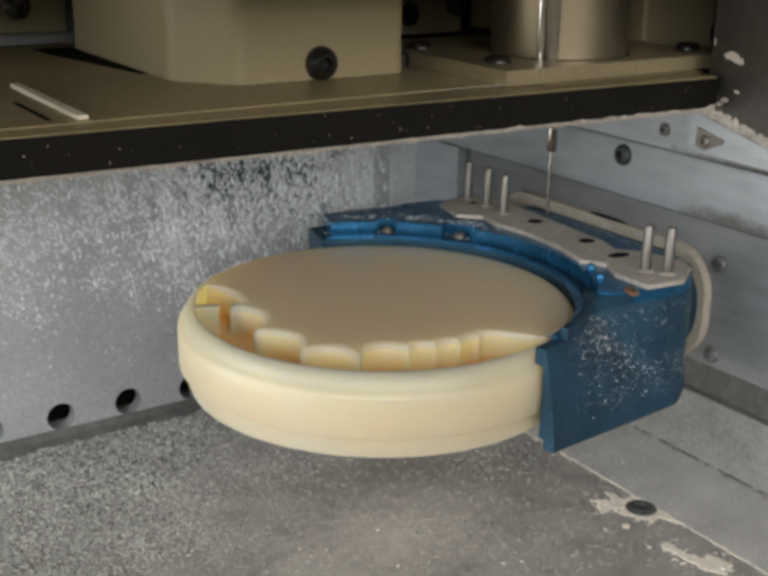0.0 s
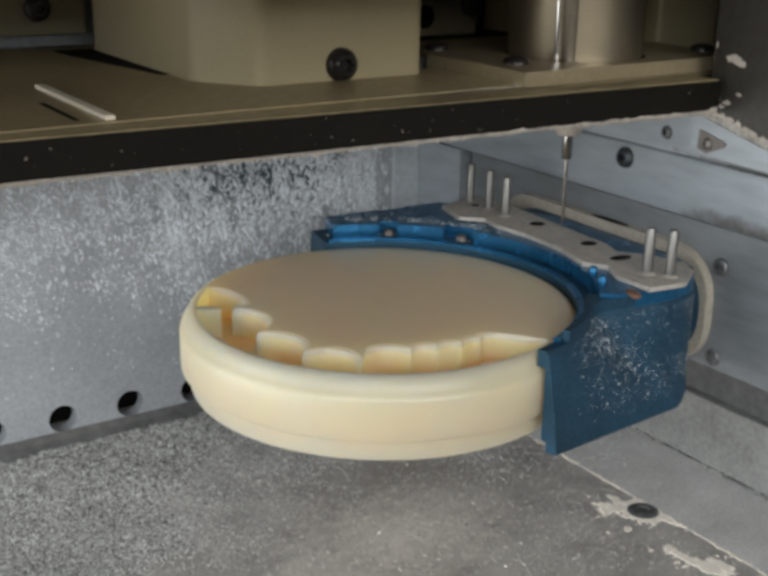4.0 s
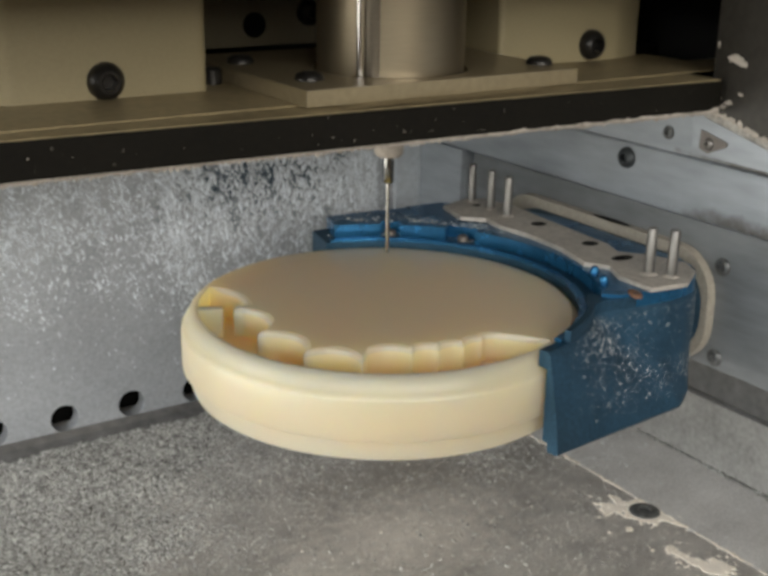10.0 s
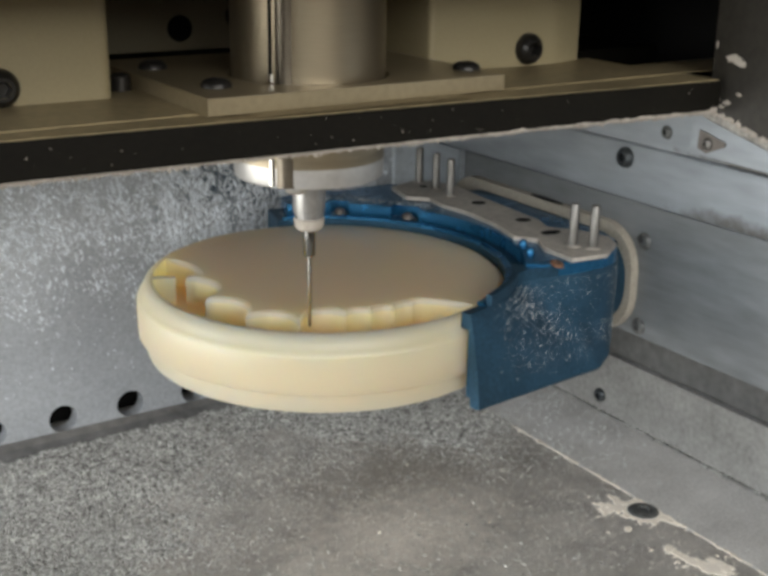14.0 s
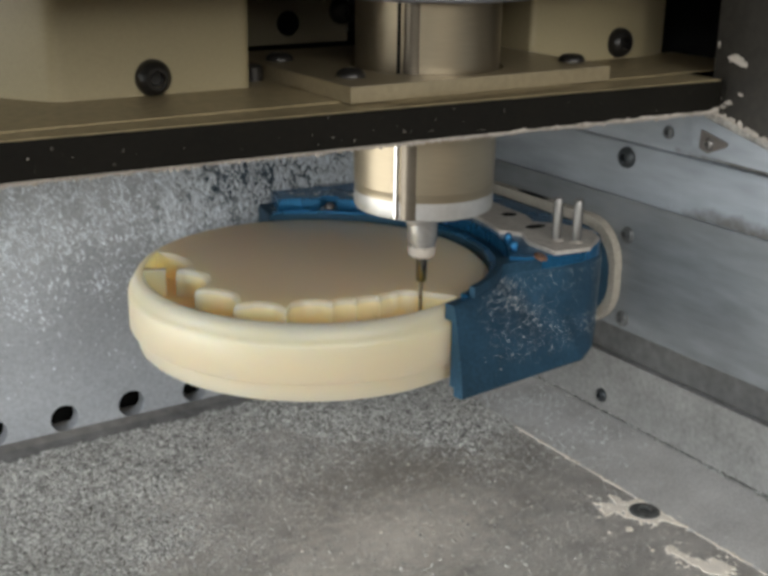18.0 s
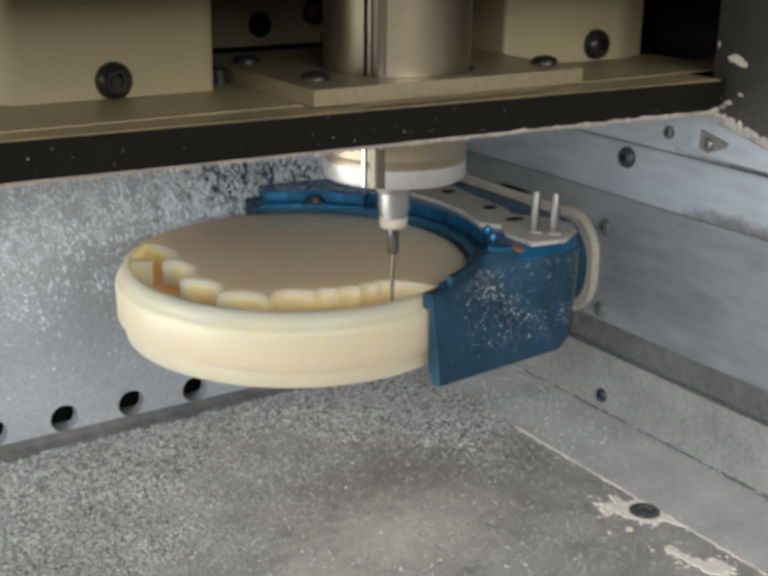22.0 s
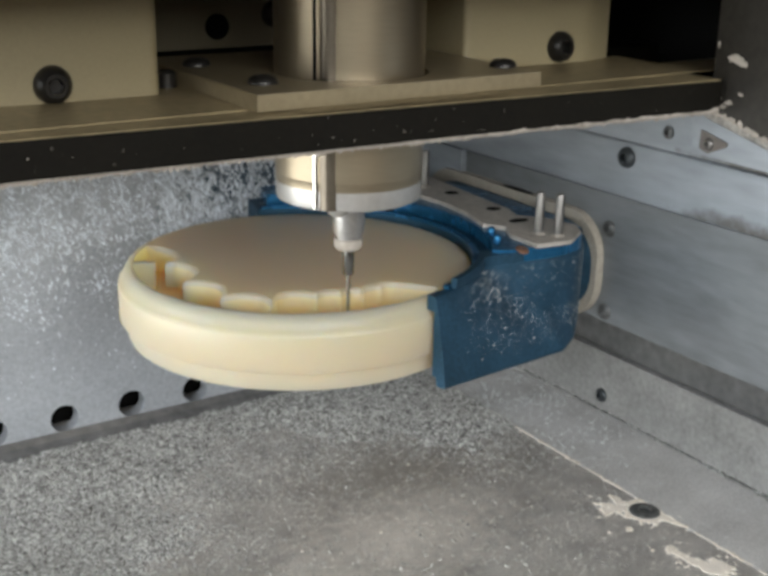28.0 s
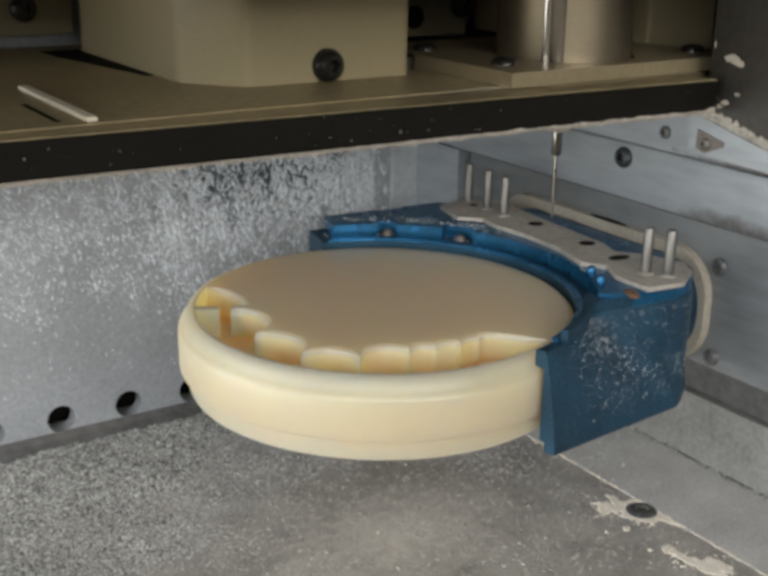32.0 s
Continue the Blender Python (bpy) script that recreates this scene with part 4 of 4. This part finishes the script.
def post_chips():
    bm = bmesh.new()
    for k, (y, z, ry, rz) in enumerate([(-33.8, 58.4, 2.4, 1.1), (-36, 57.4, 1.6, 0.8), (-28.3, 61.2, 0.3, 1.0), (-30.3, 48.4, 0.8, 0.7), (-33, 47.6, 1.3, 0.6), (-31, 46.4, 1.6, 0.5), (-36.6, 50.0, 0.9, 0.4)]):
        rim = []
        for i in range(20):
            a = 2 * math.pi * i / 20
            w = 1 + 0.55 * noise.noise(Vector((math.cos(a) * 2, math.sin(a) * 2, k * 5.1)))
            rim.append(bm.verts.new((78.42, y + ry * w * math.cos(a), z + rz * w * math.sin(a))))
        mid = bm.verts.new((78.2, y, z))
        for i in range(20):
            bm.faces.new((rim[i], rim[(i + 1) % 20], mid))
    tagged(part("post_chips", bm, M["chip"]), "pale chips in the dark paint of the post", "paint chips", kind="stuff")
    k = 700
    y = RNG.uniform(-60, -27, k)
    z = 45 + (y + 27.5) * (8 / 32.5)
    ob = grains("post_edge_crust", np.stack([78.6 + RNG.uniform(-0.3, 1.0, k), y, z + RNG.uniform(-0.9, 0.5, k)], 1), (-1, 0, 0), RNG.gamma(4, 0.1, k).clip(0.1, 0.9), M["chip"], flat=0.5, long=1.5)
    tagged(ob, "pale crust on the worn lower edge of the post", "dust", kind="stuff")


post_chips()


def motions():
    xs = [(0, 54.8), (0.35, 59.2), (0.6, 59.6), (6.2, 59.6), (6.4, 55.4), (6.5, 55.2), (6.6, 54), (6.7, 50.3), (6.8, 45), (7, 34), (7.2, 23.3), (7.4, 11.6), (7.5, 6.2), (7.7, 2.8), (10.5, 2.8), (10.7, 0.5), (11, -9.4), (11.4, -19.8), (12, -20.4), (12.5, -20.6), (13, -20.6), (13.5, -20), (14, -18.4),
          (14.5, -18.4), (15.5, -10), (16.5, 0), (16.6, 4.2), (16.7, 9.1), (16.8, 12.2), (16.9, 12.9), (17.2, 12.9), (17.5, 12.6), (18, 13.1), (18.5, 12.7), (19, 12.9), (19.5, 13.8), (20, 13), (20.5, 13), (21, 13.4), (21.4, 13.2), (21.5, 10.2), (21.6, 7), (21.7, 5.2), (22, 4.5), (22.5, 3.7), (23, 3.7), (23.5, 4.6), (23.8, 4.3), (23.9, 2.8),
          (24, 0.7), (24.1, -0.4), (24.2, -0.7), (24.5, -0.7), (25, -0.7), (25.5, -0.2), (26.5, -4), (27.5, -7.6), (28, -8.2), (28.5, -7.7), (29, -7.5), (29.6, -7.5), (30, 12), (30.5, 39.3), (30.8, 54.6), (31, 56.2), (32, 56.4)]
    zs = [(0, 21.5), (0.5, 19.7), (6, 19.7), (10.5, 19.9), (10.7, 17.5), (11, 12.7), (11.5, 7.6), (12, 3.8), (12.5, 0.3), (13, -0.1), (13.2, 0), (13.3, 1), (13.4, 3.8), (13.5, 5), (14.2, 5), (14.3, 4.2), (14.4, 1.3), (14.5, -0.2), (15.5, 2.5), (16.5, 7.2), (16.6, 7.4), (16.7, 9.1), (17, 9.3), (17.1, 7.7), (17.2, 2.3), (17.3, -2.2), (17.4, -4.6), (17.5, -5.8), (18, -6.4),
          (18.6, -6.6), (18.7, -4.5), (18.8, -0.4), (18.9, 0.2), (19.5, 0), (19.6, -2.2), (19.7, -4.1), (20, -4.6), (20.5, -4.6), (20.8, -4.2), (20.9, -1.9), (21, 3.2), (21.1, 7.6), (21.2, 8.9), (21.5, 8.9), (21.6, 7.6), (22, 2.2), (22.5, -2.8), (23, -3.3), (23.3, -2.6), (23.4, 0.4), (23.5, 4.8), (23.6, 7.2), (24.3, 7.2), (24.4, 2.6), (24.5, -0.5), (25, -1.2), (25.5, -1.7), (26.5, 0.5), (27.5, -0.9),
          (28, -1.3), (28.3, 4.5), (28.4, 6.9), (28.5, 8.2), (28.9, 8.8), (29, 12.2), (29.1, 17), (29.2, 21.8), (29.3, 22.2), (30.6, 22), (31, 21), (32, 21)]
    ys = [(0, 0), (10.5, 0), (11, 21.5), (11.4, 38.6), (11.6, 39.3), (13.7, 39.1), (13.8, 36), (13.9, 31), (14, 27.6), (14.1, 26.4), (14.5, 25.9), (15.5, 28), (16.5, 30.7), (16.8, 34.4), (17, 34.8), (19, 34.8), (19.1, 36.8), (19.2, 40.4), (19.3, 41.6), (19.4, 42.4), (19.5, 42.6), (20, 43.5), (20.5, 43.5), (21, 42.6), (21.5, 43.7), (22, 44.1),
          (23.7, 44.1), (23.8, 43.6), (23.9, 39.5), (24, 34.7), (24.1, 32.2), (24.2, 31.7), (25.5, 31.7), (26.5, 37.5), (27.5, 42.25), (31, 42.25), (31.5, 20.4), (32, 0)]
    tx, vx = [a for a, _ in xs], [b for _, b in xs]
    walk(carriage, [(t, pose(x * MM, 0, 0)) for t, x in xs])
    walk(spindle, [(t, pose((float(np.interp(t, tx, vx)) + SPINDLE_DX) * MM, 0, (float(np.interp(t, [a for a, _ in zs], [b for _, b in zs])) + SPINDLE_DZ) * MM)) for t in sorted(set(tx) | {a for a, _ in zs})])
    for ob in (blank, holder):
        walk(ob, [(t, pose(0, y * MM, 0)) for t, y in ys])


motions()
